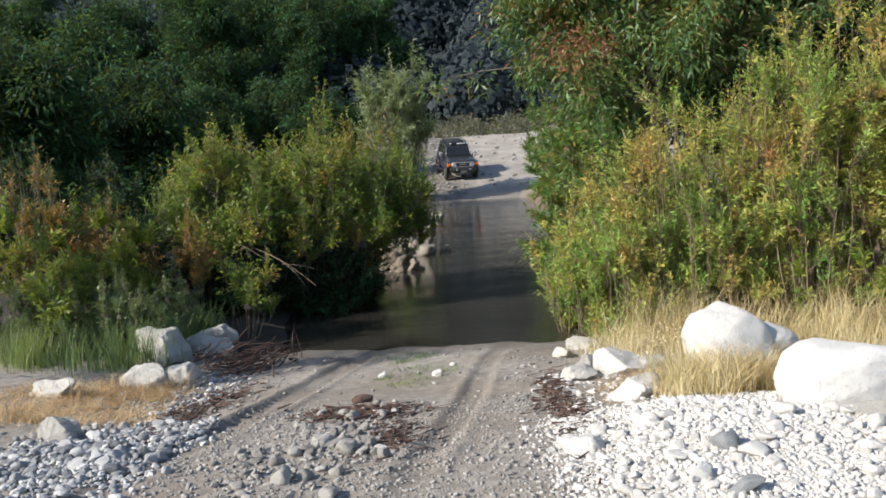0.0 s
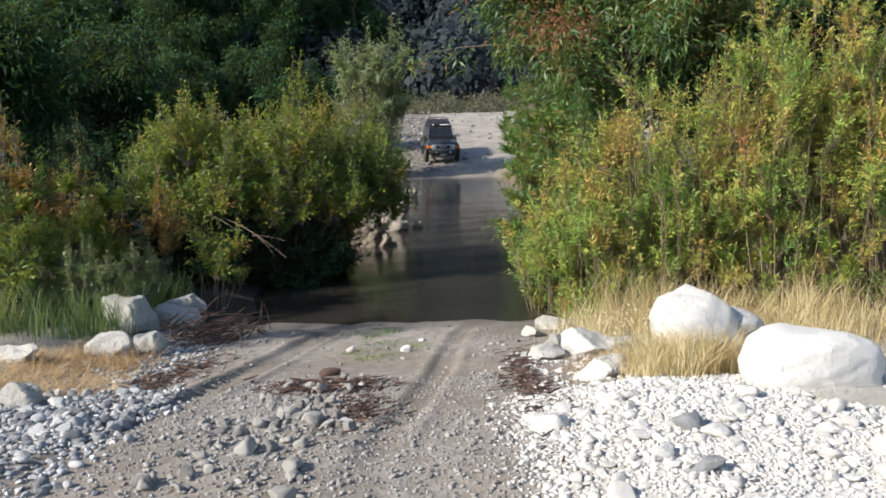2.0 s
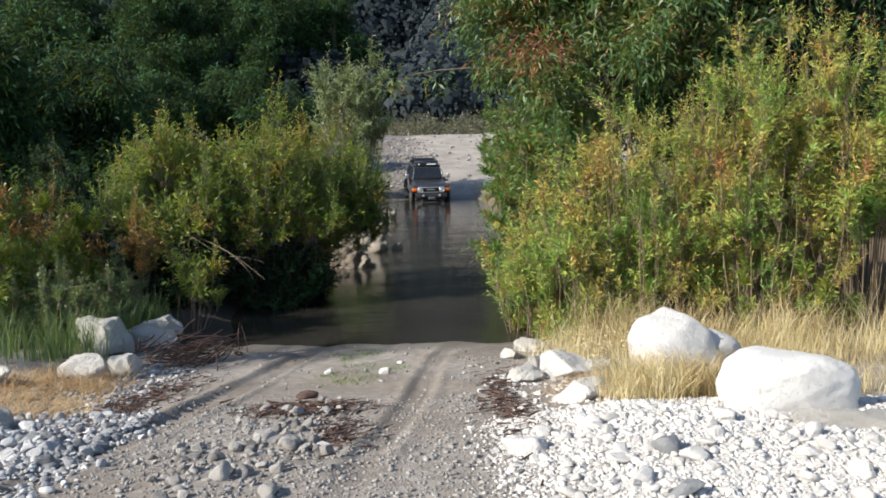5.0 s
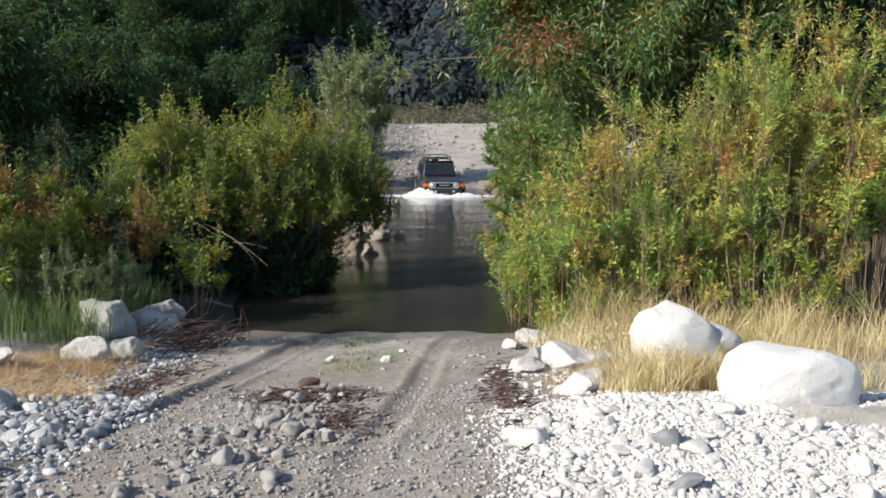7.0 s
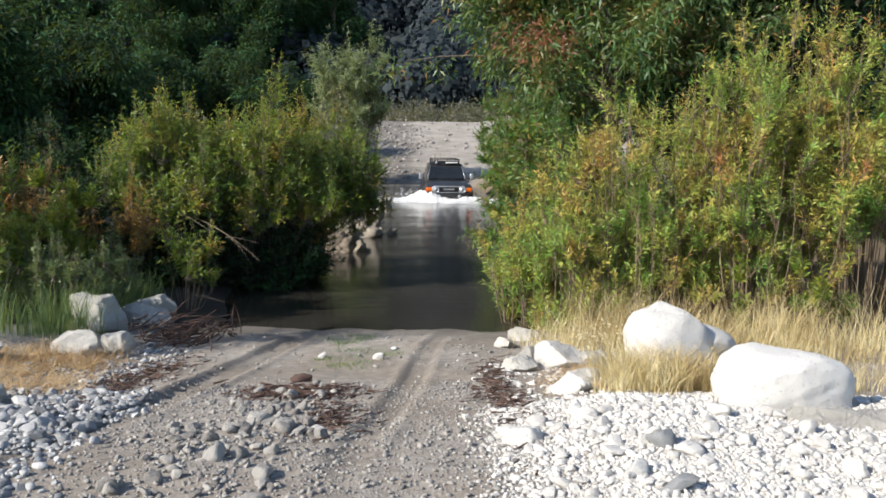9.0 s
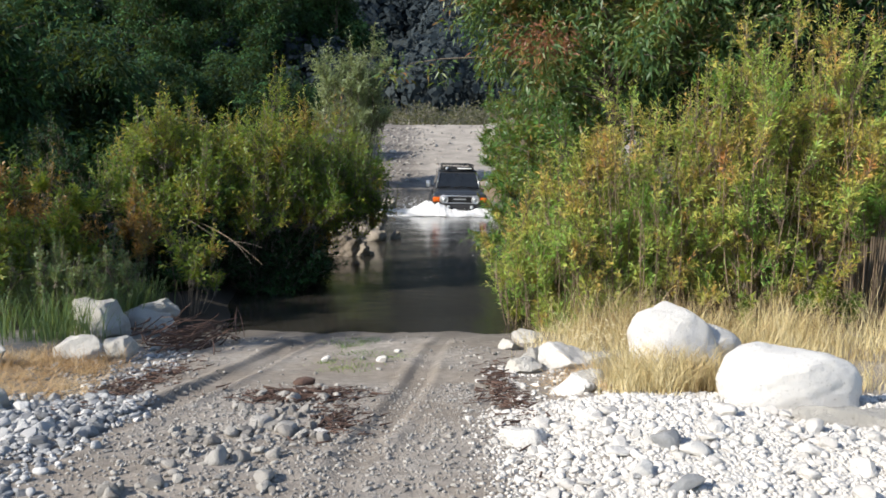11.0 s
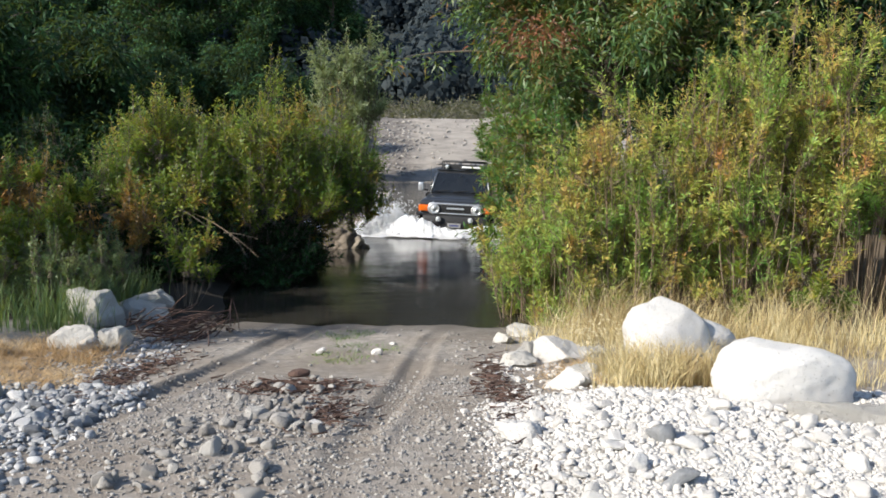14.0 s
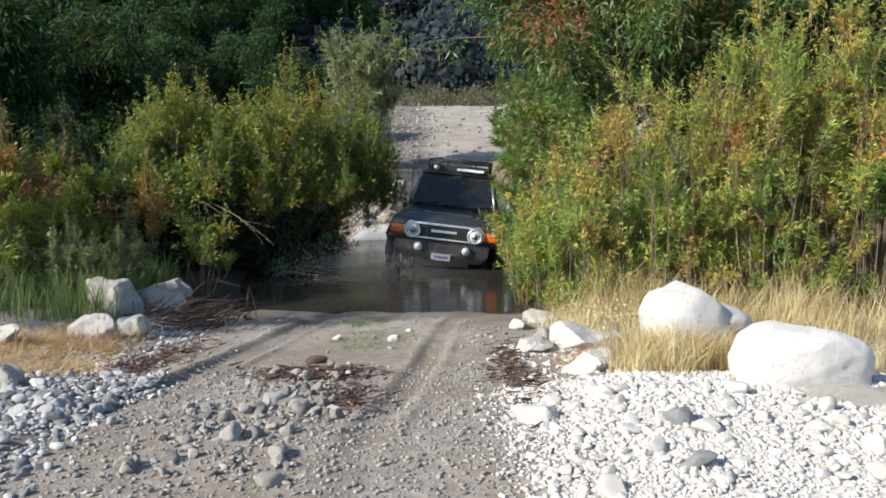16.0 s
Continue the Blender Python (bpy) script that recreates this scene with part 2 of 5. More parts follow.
M = {
    "dirt": ground_mat(),
    "water": water_mat(),
    "foam": foam_mat(),
    "leaf_right": leaf_mat("willow_leaf_autumn", [(0.10, (0.132, 0.318, 0.066)), (0.36, (0.27, 0.414, 0.0792)), (0.60, (0.438, 0.438, 0.0936)), (0.80, (0.54, 0.372, 0.1032)), (1.0, (0.576, 0.24, 0.0864))], patch=1.0, spread=0.30),
    "leaf_stream": leaf_mat("willow_leaf_green", [(0.20, (0.032, 0.112, 0.032)), (0.50, (0.068, 0.172, 0.0384)), (0.74, (0.144, 0.212, 0.044)), (0.95, (0.264, 0.164, 0.04))]),
    "leaf_left": leaf_mat("shrub_leaf_yellowgreen", [(0.15, (0.052, 0.120, 0.022)), (0.42, (0.130, 0.215, 0.032)), (0.62, (0.250, 0.290, 0.042)), (0.88, (0.330, 0.170, 0.045))], patch=0.8, spread=0.38),
    # shade on background trees and undergrowth is painted into this low leaf colour
    "leaf_shade": leaf_mat("tree_leaf_shade", tint=0.25, rough=0.7, gloss=0.2, stops=[(0.25, (0.0057, 0.0207, 0.0115)), (0.52, (0.0138, 0.046, 0.0218)), (0.90, (0.046, 0.1265, 0.0437))], patch=0.35, through_=0.3),
    "leaf_tree": leaf_mat("tree_leaf_mid", [(0.2, (0.0368, 0.092, 0.035)), (0.5, (0.0718, 0.138, 0.0442)), (0.75, (0.1196, 0.1656, 0.0515)), (0.95, (0.2116, 0.1012, 0.0414))], through_=0.3),
    "leaf_pale": leaf_mat("willow_leaf_silver", [(0.2, (0.135, 0.190, 0.095)), (0.6, (0.215, 0.275, 0.140)), (0.9, (0.310, 0.355, 0.205))]),
    # distance haze is mixed into these leaf colours as blue-grey and low contrast
    "leaf_far_haze": leaf_mat("hill_leaf_haze", tint=0.0, rough=1.0, gloss=0.0, stops=[(0.20, (0.0448, 0.0616, 0.0745)), (0.55, (0.0634, 0.0838, 0.0968)), (0.90, (0.0931, 0.1138, 0.123))], patch=0.05, through_=0.6),
    "leaf_sage": leaf_mat("sage_leaf", [(0.20, (0.060, 0.060, 0.050)), (0.60, (0.098, 0.094, 0.076)), (0.90, (0.150, 0.130, 0.105))], patch=0.3, through_=0.3),
    "reed": leaf_mat("reed_blade", [(0.2, (0.085, 0.152, 0.066)), (0.55, (0.143, 0.225, 0.096)), (0.9, (0.247, 0.290, 0.120))]),
    "dry": leaf_mat("dry_grass_blade", [(0.2, (0.3427, 0.2486, 0.1165)), (0.5, (0.5589, 0.4502, 0.2162)), (0.9, (0.7616, 0.672, 0.4155))], patch=1.4, tint=0.05),
    "rust": leaf_mat("flattened_grass_blade", [(0.20, (0.360, 0.230, 0.105)), (0.50, (0.520, 0.360, 0.190)), (0.90, (0.660, 0.500, 0.290))], patch=1.4, tint=0.05),
    "leaf_rust": leaf_mat("shrub_leaf_rust", [(0.2, (0.15, 0.13, 0.03)), (0.5, (0.30, 0.17, 0.045)), (0.9, (0.42, 0.22, 0.07))], tint=0.2),
    "leaf_dead": leaf_mat("dying_leaf_red", [(0.2, (0.110, 0.060, 0.032)), (0.5, (0.190, 0.075, 0.040)), (0.9, (0.270, 0.110, 0.050))], tint=0.1),
    "stem_tan": plain("tan_stem", (0.17, 0.125, 0.085), 0.9, bump=0.3, var=0.35, scale=14),
    "twig": plain("grey_twig", (0.13, 0.105, 0.08), 0.9, bump=0.3, var=0.35, scale=14),
    "wood": plain("driftwood", (0.085, 0.050, 0.038), 0.9, bump=0.5, var=0.45, scale=12),
    "bark": plain("willow_bark", (0.095, 0.080, 0.062), 0.95, bump=0.6, var=0.4, scale=11),
    "stone_grey": stone_mat("river_cobble_grey", [(0.08, (0.095, 0.10, 0.108)), (0.38, (0.225, 0.232, 0.24)), (0.66, (0.40, 0.40, 0.40)), (0.86, (0.62, 0.61, 0.585)), (0.98, (0.72, 0.71, 0.675))]),
    "stone_road": stone_mat("road_stone", [(0.1, (0.135, 0.125, 0.115)), (0.5, (0.26, 0.245, 0.225)), (0.8, (0.35, 0.335, 0.31)), (0.97, (0.55, 0.53, 0.49))]),
    "stone_white": stone_mat("granite_cobble_white", [(0.03, (0.345, 0.338, 0.335)), (0.22, (0.445, 0.43, 0.41)), (0.6, (0.535, 0.515, 0.485)), (0.95, (0.63, 0.612, 0.585))]),
    "boulder": stone_mat("granite_boulder", [(0.15, (0.42, 0.405, 0.385)), (0.45, (0.545, 0.53, 0.505)), (0.9, (0.655, 0.64, 0.615))], bump=0.6),
    "boulder_grey": stone_mat("grey_boulder", [(0.1, (0.235, 0.222, 0.20)), (0.5, (0.375, 0.36, 0.33)), (0.9, (0.51, 0.49, 0.45))], bump=0.8),
    "boulder_stream": stone_mat("stream_boulder", [(0.15, (0.13, 0.105, 0.08)), (0.42, (0.27, 0.235, 0.19)), (0.62, (0.48, 0.44, 0.38)), (0.9, (0.58, 0.54, 0.47))], bump=0.9),
    "petal": plain("cream_petal", (0.70, 0.62, 0.42), 0.8, var=0.15),
    "paint": plain("graphite_paint", (0.036, 0.038, 0.041), 0.30, 0.3, var=0.10, scale=2.0, coat=0.6),
    "black": plain("black_plastic", (0.014, 0.014, 0.015), 0.55, var=0.2),
    "rubber": plain("tyre_rubber", (0.020, 0.019, 0.018), 0.85, var=0.3, bump=0.2),
    "chrome": plain("silver_trim", (0.62, 0.63, 0.65), 0.28, 0.75, var=0.06),
    "white_paint": plain("white_lens", (0.78, 0.79, 0.80), 0.3, var=0.05),
    "lens": plain("lamp_lens", (0.60, 0.64, 0.66), 0.08, 0.35, var=0.08, coat=1.0),
    "alloy": plain("alloy_rim", (0.30, 0.31, 0.32), 0.35, 0.8, var=0.1),
    "plate": plain("number_plate", (0.24, 0.24, 0.235), 0.5, var=0.06),
    "ink": plain("plate_ink", (0.05, 0.06, 0.15), 0.5, var=0.05),
}


def orange_mat():
    m, n, l, bs = nodes_of("amber_signal")
    l.new(ramp(n, l, noise_node(n, l, 30), [(0.3, (0.54, 0.09, 0.008)), (0.7, (0.66, 0.15, 0.012))]), bs.inputs["Base Color"])
    bs.inputs["Roughness"].default_value = 0.15
    return m


def glass_mat():
    m, n, l, bs = nodes_of("tinted_glass")
    l.new(ramp(n, l, noise_node(n, l, 3), [(0.3, (0.010, 0.012, 0.015)), (0.7, (0.016, 0.019, 0.023))]), bs.inputs["Base Color"])
    bs.inputs["Roughness"].default_value, bs.inputs["IOR"].default_value = 0.04, 1.5
    return m


M["amber"], M["glass"] = orange_mat(), glass_mat()


# ---- mesh helpers ----
def mesh_obj(name, verts, faces, mat, parent=None, label="", smooth=False):
    """A mesh object from arrays; faces all have the same number of corners."""
    verts, faces = np.asarray(verts, dtype=np.float32), np.asarray(faces, dtype=np.int32)
    me = bpy.data.meshes.new(name)
    k = faces.shape[1]
    me.vertices.add(len(verts))
    me.vertices.foreach_set("co", verts.ravel())
    me.loops.add(faces.size)
    me.loops.foreach_set("vertex_index", faces.ravel())
    me.polygons.add(len(faces))
    me.polygons.foreach_set("loop_start", np.arange(0, faces.size, k, dtype=np.int32))
    if smooth:
        me.polygons.foreach_set("use_smooth", np.ones(len(faces), dtype=bool))
    me.update(calc_edges=True)
    me.materials.append(mat)
    ob = new(name, me)
    if parent is not None:
        ob.parent = parent
    if label:
        ob["label"] = label
    return ob


def part(name, bm, mat, parent, label="", smooth=False):
    me = bpy.data.meshes.new(name)
    for f in bm.faces:
        f.smooth = smooth
    bm.to_mesh(me)
    bm.free()
    me.materials.append(mat)
    ob = new(name, me)
    ob.parent = parent
    if label:
        ob["label"] = label
    return ob


def unit(v):
    return v / np.maximum(1e-9, np.linalg.norm(v, axis=-1, keepdims=True))


def smooth01(v, a, b):
    u = np.clip((np.asarray(v, dtype=float) - a) / (b - a), 0, 1)
    return u * u * (3 - 2 * u)


def wave_noise(x, y, seed=0, octaves=4, base=0.5):
    """Cheap rolling noise from turned sines, about -1 to 1."""
    r = np.random.RandomState(seed)
    out, amp = 0, 1.0
    for k in range(octaves):
        for _ in range(3):
            a, p = r.uniform(0, 6.28, 2)
            out = out + amp * np.sin((x * np.cos(a) + y * np.sin(a)) * base * 6.28 + p) / 3
        base, amp = base * 2.1, amp * 0.5
    return out


# ---- ground ----
PROFILE_Y = [-30, 0, 4, 10.0, 10.6, 12, 14.2, 15.7, 17.3, 19, 21, 23, 28, 34, 38, 41, 42, 43.5, 45, 47, 50, 58, 66, 72, 90, 110, 160, 260, 420]
PROFILE_Z = [1.4, 0.85, 0.654, 0.0, -0.10, -0.26, -0.38, -0.48, -0.42, -0.33, -0.34, -0.40, -0.45, -0.47, -0.38, -0.16, 0.0, 0.2, 0.5, 0.8, 1.25, 2.5, 3.67, 3.4, 3.5, 9, 38, 95, 150]


def ground_z(x, y, fine=True):
    x, y = np.asarray(x, dtype=float), np.asarray(y, dtype=float)
    z = np.interp(y, PROFILE_Y, PROFILE_Z)
    w = smooth01(y, 9.3, 11.0) * (1 - smooth01(y, 43, 49))
    left = 0.55 * smooth01(-x, 2.0, 3.6) + 0.6 * smooth01(-x, 3.6, 8)
    right = smooth01(x, 1.5, 2.8) + 0.35 * smooth01(x, 2.8, 8)
    z = z + w * (left + right) * (0.50 - z) * 0.9
    f = smooth01(y, 44, 52) * (1 - smooth01(y, 74, 95))
    z = z + f * (0.5 * smooth01(-x, 3, 9) + 0.9 * smooth01(x, 2.5, 8))
    # gravel bank beside the track and its crest
    z = z + 0.16 * smooth01(x, 0.25, 1.3) * smooth01(y, 1.5, 4.6) * (1 - smooth01(y, 5.0, 6.4))
    z = z + 0.10 * smooth01(x, 0.7, 1.9) * smooth01(y, 5.4, 7.0) * (1 - smooth01(y, 9, 10.5))
    z = z + 0.10 * smooth01(-x, 2.6, 4.0) * (1 - smooth01(y, 9.0, 11))
    z = z + 0.03 * wave_noise(x, y, 3, 3, 0.16) * (1 - smooth01(y, 70, 90))
    z = z + smooth01(y, 95, 150) * (7 * wave_noise(x, y, 5, 4, 0.008))
    if fine:
        on = (1 - smooth01(y, 8.9, 9.7))
        z = z + 0.012 * wave_noise(x, y, 9, 4, 0.9)
        # wheel ruts, with a raised lip and lug marks
        for x0, y0, x1, y1 in ((-1.93, 5.2, -1.44, 9.7), (-0.34, 5.2, 0.10, 9.6)):
            cx = x0 + (x1 - x0) * (y - y0) / (y1 - y0) + 0.03 * np.sin(y * 1.3)
            d = np.abs(x - cx)
            wide = 0.125 if x0 < -1 else 0.09
            fade = smooth01(y, 3.4, 4.8) * on * (0.62 + 0.38 * wave_noise(x * 0.3, y, 31, 2, 0.35)) * (1.35 if x0 < -1 else 0.9)
            z = z - 0.036 * np.exp(-((d / wide) ** 6)) * fade + 0.018 * np.exp(-(((d - wide - 0.06) / 0.045) ** 2)) * fade
            z = z + 0.016 * np.exp(-((d / wide) ** 6)) * fade * np.sign(np.sin(y * 52 + 8 * (x - cx))) * (0.5 + 0.5 * wave_noise(x, y, 33, 2, 0.8))
    return z


def axis_steps(marks):
    out = [marks[0][0]]
    for (a, b, s) in marks:
        out += list(np.linspace(a, b, max(2, round((b - a) / s) + 1))[1:])
    return np.array(out)


gx = axis_steps([(-420, -60, 12), (-60, -12, 2), (-12, -4, 0.3), (-4, -2.6, 0.06), (-2.6, 0.8, 0.026), (0.8, 4, 0.06), (4, 12, 0.3), (12, 60, 2), (60, 420, 12)])
gy = axis_steps([(-60, -4, 4), (-4, 3.4, 0.35), (3.4, 10.8, 0.032), (10.8, 16, 0.2), (16, 80, 0.8), (80, 420, 6)])
GX, GY = np.meshgrid(gx, gy)
GZ = ground_z(GX, GY)
idx = np.arange(GX.size).reshape(GX.shape)
quads = np.stack([idx[:-1, :-1], idx[:-1, 1:], idx[1:, 1:], idx[1:, :-1]], -1).reshape(-1, 4)
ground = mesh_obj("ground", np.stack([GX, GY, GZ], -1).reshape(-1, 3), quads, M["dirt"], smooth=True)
tagged(ground, "grey-brown dirt track with wheel ruts, gravel banks and hills", "ground", kind="structure")

wx, wy = np.linspace(-9, 9, 90), np.linspace(9.3, 44.5, 180)
WX, WY = np.meshgrid(wx, wy)
idx = np.arange(WX.size).reshape(WX.shape)
quads = np.stack([idx[:-1, :-1], idx[:-1, 1:], idx[1:, 1:], idx[1:, :-1]], -1).reshape(-1, 4)
WZ = 0.006 * wave_noise(WX, WY, 21, 3, 0.35)
water = mesh_obj("water", np.stack([WX, WY, WZ], -1).reshape(-1, 3), quads, M["water"], smooth=True)
tagged(water, "dark muddy stream water flooding the track between bushes", "water", kind="structure")


# ---- plants ----
def leaves_mesh(base, along, out, length, width, rng):
    """Lance-shaped leaves, two triangles each, folded a little along the rib."""
    n = len(base)
    side = unit(np.cross(along, out + rng.normal(0, 0.4, (n, 3))))
    lift = unit(np.cross(side, along))
    L, W = length[:, None], width[:, None]
    droop = np.array([0, 0, -0.18]) * L
    v = np.stack([base, base + along * L * 0.45 + side * W * 0.5 + lift * W * 0.18, base + along * L + droop, base + along * L * 0.45 - side * W * 0.5 + lift * W * 0.18], 1)
    return v.reshape(-1, 3), np.arange(n * 4).reshape(-1, 4)


def tubes_mesh(paths, radii, sides=4):
    """Tapered tubes along paths (n, k, 3); radii (n, k)."""
    n, k, _ = paths.shape
    t = unit(np.gradient(paths, axis=1))
    ref = np.where(np.abs(t[..., 2:3]) < 0.9, np.array([0, 0, 1.0]), np.array([1.0, 0, 0]))
    a = unit(np.cross(t, ref))
    b = np.cross(t, a)
    ang = np.arange(sides) * 2 * np.pi / sides
    ring = a[:, :, None] * np.cos(ang)[None, None, :, None] + b[:, :, None] * np.sin(ang)[None, None, :, None]
    v = paths[:, :, None] + ring * radii[:, :, None, None]
    idx = np.arange(n * k * sides).reshape(n, k, sides)
    q = np.stack([idx[:, :-1], np.roll(idx[:, :-1], -1, 2), np.roll(idx[:, 1:], -1, 2), idx[:, 1:]], -1)
    return v.reshape(-1, 3), q.reshape(-1, 4)


def curve_paths(p0, p1, bow, k):
    u = np.linspace(0, 1, k)[None, :, None]
    mid = (p0 + p1) / 2 + bow
    return (1 - u) ** 2 * p0[:, None] + 2 * u * (1 - u) * mid[:, None] + u ** 2 * p1[:, None]


def bush(name, label, x, y, rx, ry, h, stems, shoots, per, leaf, mat, seed, low=0.12, up=0.75, width=0.20, shoot=0.34, group="", lean=(0, 0), category="bush", foot=0.42, stem="twig", bias=0.75):
    """A many-stemmed shrub: arching stems, side shoots on them, lance leaves on the shoots."""
    rng = np.random.RandomState(seed)
    z = float(ground_z(x, y, False))
    ob = new(name)
    ob.location = (x, y, z)
    tagged(ob, label, category, group)
    ang, rad = rng.uniform(0, 6.283, stems), np.sqrt(rng.uniform(0.0, 1, stems))
    p0 = np.stack([np.cos(ang) * rad * rx * foot, np.sin(ang) * rad * ry * foot, np.full(stems, -0.15)], -1)
    height = h * (1 - 0.42 * rad ** 2) * rng.uniform(0.62, 1.04, stems)
    p1 = np.stack([np.cos(ang) * rad * rx * 0.92 + lean[0], np.sin(ang) * rad * ry * 0.92 + lean[1], height], -1)
    bow = np.stack([np.cos(ang) * rx * 0.10, np.sin(ang) * ry * 0.10, 0.10 * height], -1) + rng.normal(0, 0.17, (stems, 3)) * min(1, rx)
    paths = curve_paths(p0, p1, bow, 7)
    r0 = rng.uniform(0.005, 0.012, stems) * (h / 3) ** 0.7
    v, f = tubes_mesh(paths, r0[:, None] * np.linspace(1, 0.25, 7)[None])
    # branchlets on the stems, then shoots grouped on them, so that masses and gaps form
    nb = max(3, shoots // 13)
    bi = rng.randint(0, stems, nb)
    bu = low + (1 - low) * rng.uniform(0, 1, nb) ** bias
    k = np.clip(bu * 6, 0, 5.999)
    i = k.astype(int)
    w = (k - i)[:, None]
    b0 = paths[bi, i] * (1 - w) + paths[bi, i + 1] * w
    ab = rng.uniform(0, 6.283, nb)
    side_b = np.stack([np.cos(ab), np.sin(ab), np.zeros(nb)], -1)
    bd = unit(side_b * rng.uniform(0.4, 1.1, (nb, 1)) + np.array([0, 0, 1]) * rng.normal(up * 0.8, 0.3, (nb, 1)))
    bl = np.minimum(0.42 * min(rx, ry), 0.55 * shoot / 0.34) * rng.uniform(0.35, 1.1, nb)
    bv, bf = tubes_mesh(np.stack([b0, b0 + bd * bl[:, None] * 0.5, b0 + bd * bl[:, None]], 1), np.array([[0.006, 0.0045, 0.003]]) * np.ones((nb, 1)), 3)
    bf = bf + len(v)
    v, f = np.concatenate([v, bv]), np.concatenate([f, bf])
    qb = rng.randint(0, nb, shoots)
    u = bu[qb]
    s0 = b0[qb] + bd[qb] * (bl[qb] * rng.uniform(0.1, 1.0, shoots))[:, None]
    a2 = rng.uniform(0, 6.283, shoots)
    outw = np.stack([np.cos(a2), np.sin(a2), np.zeros(shoots)], -1)
    d = unit(outw * rng.uniform(0.25, 0.9, (shoots, 1)) + bd[qb] * 0.7 + np.array([0, 0, 1]) * rng.normal(up * 0.6, 0.3, (shoots, 1)))
    tip = (u > 0.84) & (rng.uniform(0, 1, shoots) < 0.35)
    d[tip] = unit(d[tip] * 0.6 + np.array([0, 0, 2.2]))
    sl = shoot * rng.uniform(0.5, 1.35, shoots) * np.where(tip, 1.7, 1.0)
    tv, tf = tubes_mesh(np.stack([s0 - d * 0.05, s0 + d * sl[:, None] * 0.5, s0 + d * sl[:, None]], 1), np.array([[0.004, 0.003, 0.0012]]) * np.ones((shoots, 1)) * (leaf / 0.08) ** 0.5, 3)
    mesh_obj("stemwork", np.concatenate([v, tv]), np.concatenate([f, tf + len(v)]), M[stem], ob)["kind"] = "stuff"
    # leaves
    n = shoots * per
    q = np.repeat(np.arange(shoots), per)
    uu = rng.uniform(0.05, 1.0, n)
    a3 = rng.uniform(0, 6.283, n)
    dd = d[q]
    s1 = unit(np.cross(dd, np.array([0.31, 0.22, 0.92])))
    s2 = np.cross(dd, s1)
    radial = s1 * np.cos(a3)[:, None] + s2 * np.sin(a3)[:, None]
    along = unit(dd * rng.uniform(0.45, 1.0, (n, 1)) + radial * rng.uniform(0.5, 1.0, (n, 1)))
    base = s0[q] + dd * (sl[q] * uu)[:, None]
    ln = leaf * rng.uniform(0.6, 1.25, n)
    lv, lf = leaves_mesh(base, along, radial, ln, ln * width * rng.uniform(0.8, 1.25, n), rng)
    mesh_obj("crown", lv, lf, mat, ob)["kind"] = "stuff"
    return ob


def tree(name, label, x, y, h, rx, ry, trunk_r, limbs, clumps, per, leaf, mat, seed, low=0.25, droop=0.0, group="", width=0.30, spread=0.55):
    """A tapered trunk, limbs, and a crown of leaf clumps along the limbs, with gaps."""
    rng = np.random.RandomState(seed)
    z = float(ground_z(x, y, False))
    ob = new(name)
    ob.location = (x, y, z)
    tagged(ob, label, "tree", group)
    bend = rng.normal(0, 0.05 * h, 2)
    tp = curve_paths(np.array([[0, 0, -0.3]]), np.array([[bend[0], bend[1], h * 0.8]]), np.array([[bend[1] * 0.4, bend[0] * 0.4, 0]]), 9)
    v, f = tubes_mesh(tp, trunk_r * np.linspace(1, 0.25, 9)[None] ** 0.8, 8)
    mesh_obj("trunk", v, f, M["bark"], ob, smooth=True)
    u = rng.uniform(low, 1.0, limbs)
    k = np.clip(u * 8, 0, 7.999)
    i = k.astype(int)
    w = (k - i)[:, None]
    p0 = tp[0, i] * (1 - w) + tp[0, i + 1] * w
    ang = rng.uniform(0, 6.283, limbs)
    r = np.sqrt(np.clip(1 - ((u - 0.5) / 0.62) ** 2, 0.05, 1)) * rng.uniform(0.55, 1.05, limbs)
    p1 = p0 + np.stack([np.cos(ang) * rx * r, np.sin(ang) * ry * r, h * (rng.uniform(0.02, 0.24, limbs) - droop)], -1)
    paths = curve_paths(p0, p1, np.stack([np.zeros(limbs), np.zeros(limbs), np.full(limbs, 0.08 * h)], -1), 7)
    v, f = tubes_mesh(paths, trunk_r * 0.32 * np.linspace(1, 0.15, 7)[None] * rng.uniform(0.6, 1.1, (limbs, 1)), 5)
    mesh_obj("branchwork", v, f, M["bark"], ob, smooth=True)["kind"] = "stuff"
    li = rng.randint(0, limbs, clumps)
    k = np.clip(rng.uniform(0.25, 1.0, clumps) * 6, 0, 5.999)
    i = k.astype(int)
    w = (k - i)[:, None]
    c = paths[li, i] * (1 - w) + paths[li, i + 1] * w + rng.normal(0, spread * 0.5, (clumps, 3))
    n = clumps * per
    q = np.repeat(np.arange(clumps), per)
    off = rng.normal(0, 1, (n, 3)) * np.array([1, 1, 0.7])
    off = unit(off) * (rng.uniform(0, 1, (n, 1)) ** 0.5) * spread * rng.uniform(0.6, 1.2, (clumps, 1))[q]
    base = c[q] + off
    along = unit(off + rng.normal(0, 0.5, (n, 3)) * spread + np.array([0, 0, -0.25 * spread]))
    ln = leaf * rng.uniform(0.6, 1.3, n)
    lv, lf = leaves_mesh(base, along, unit(rng.normal(0, 1, (n, 3))), ln, ln * width, rng)
    mesh_obj("crown", lv, lf, mat, ob)["kind"] = "stuff"
    return ob


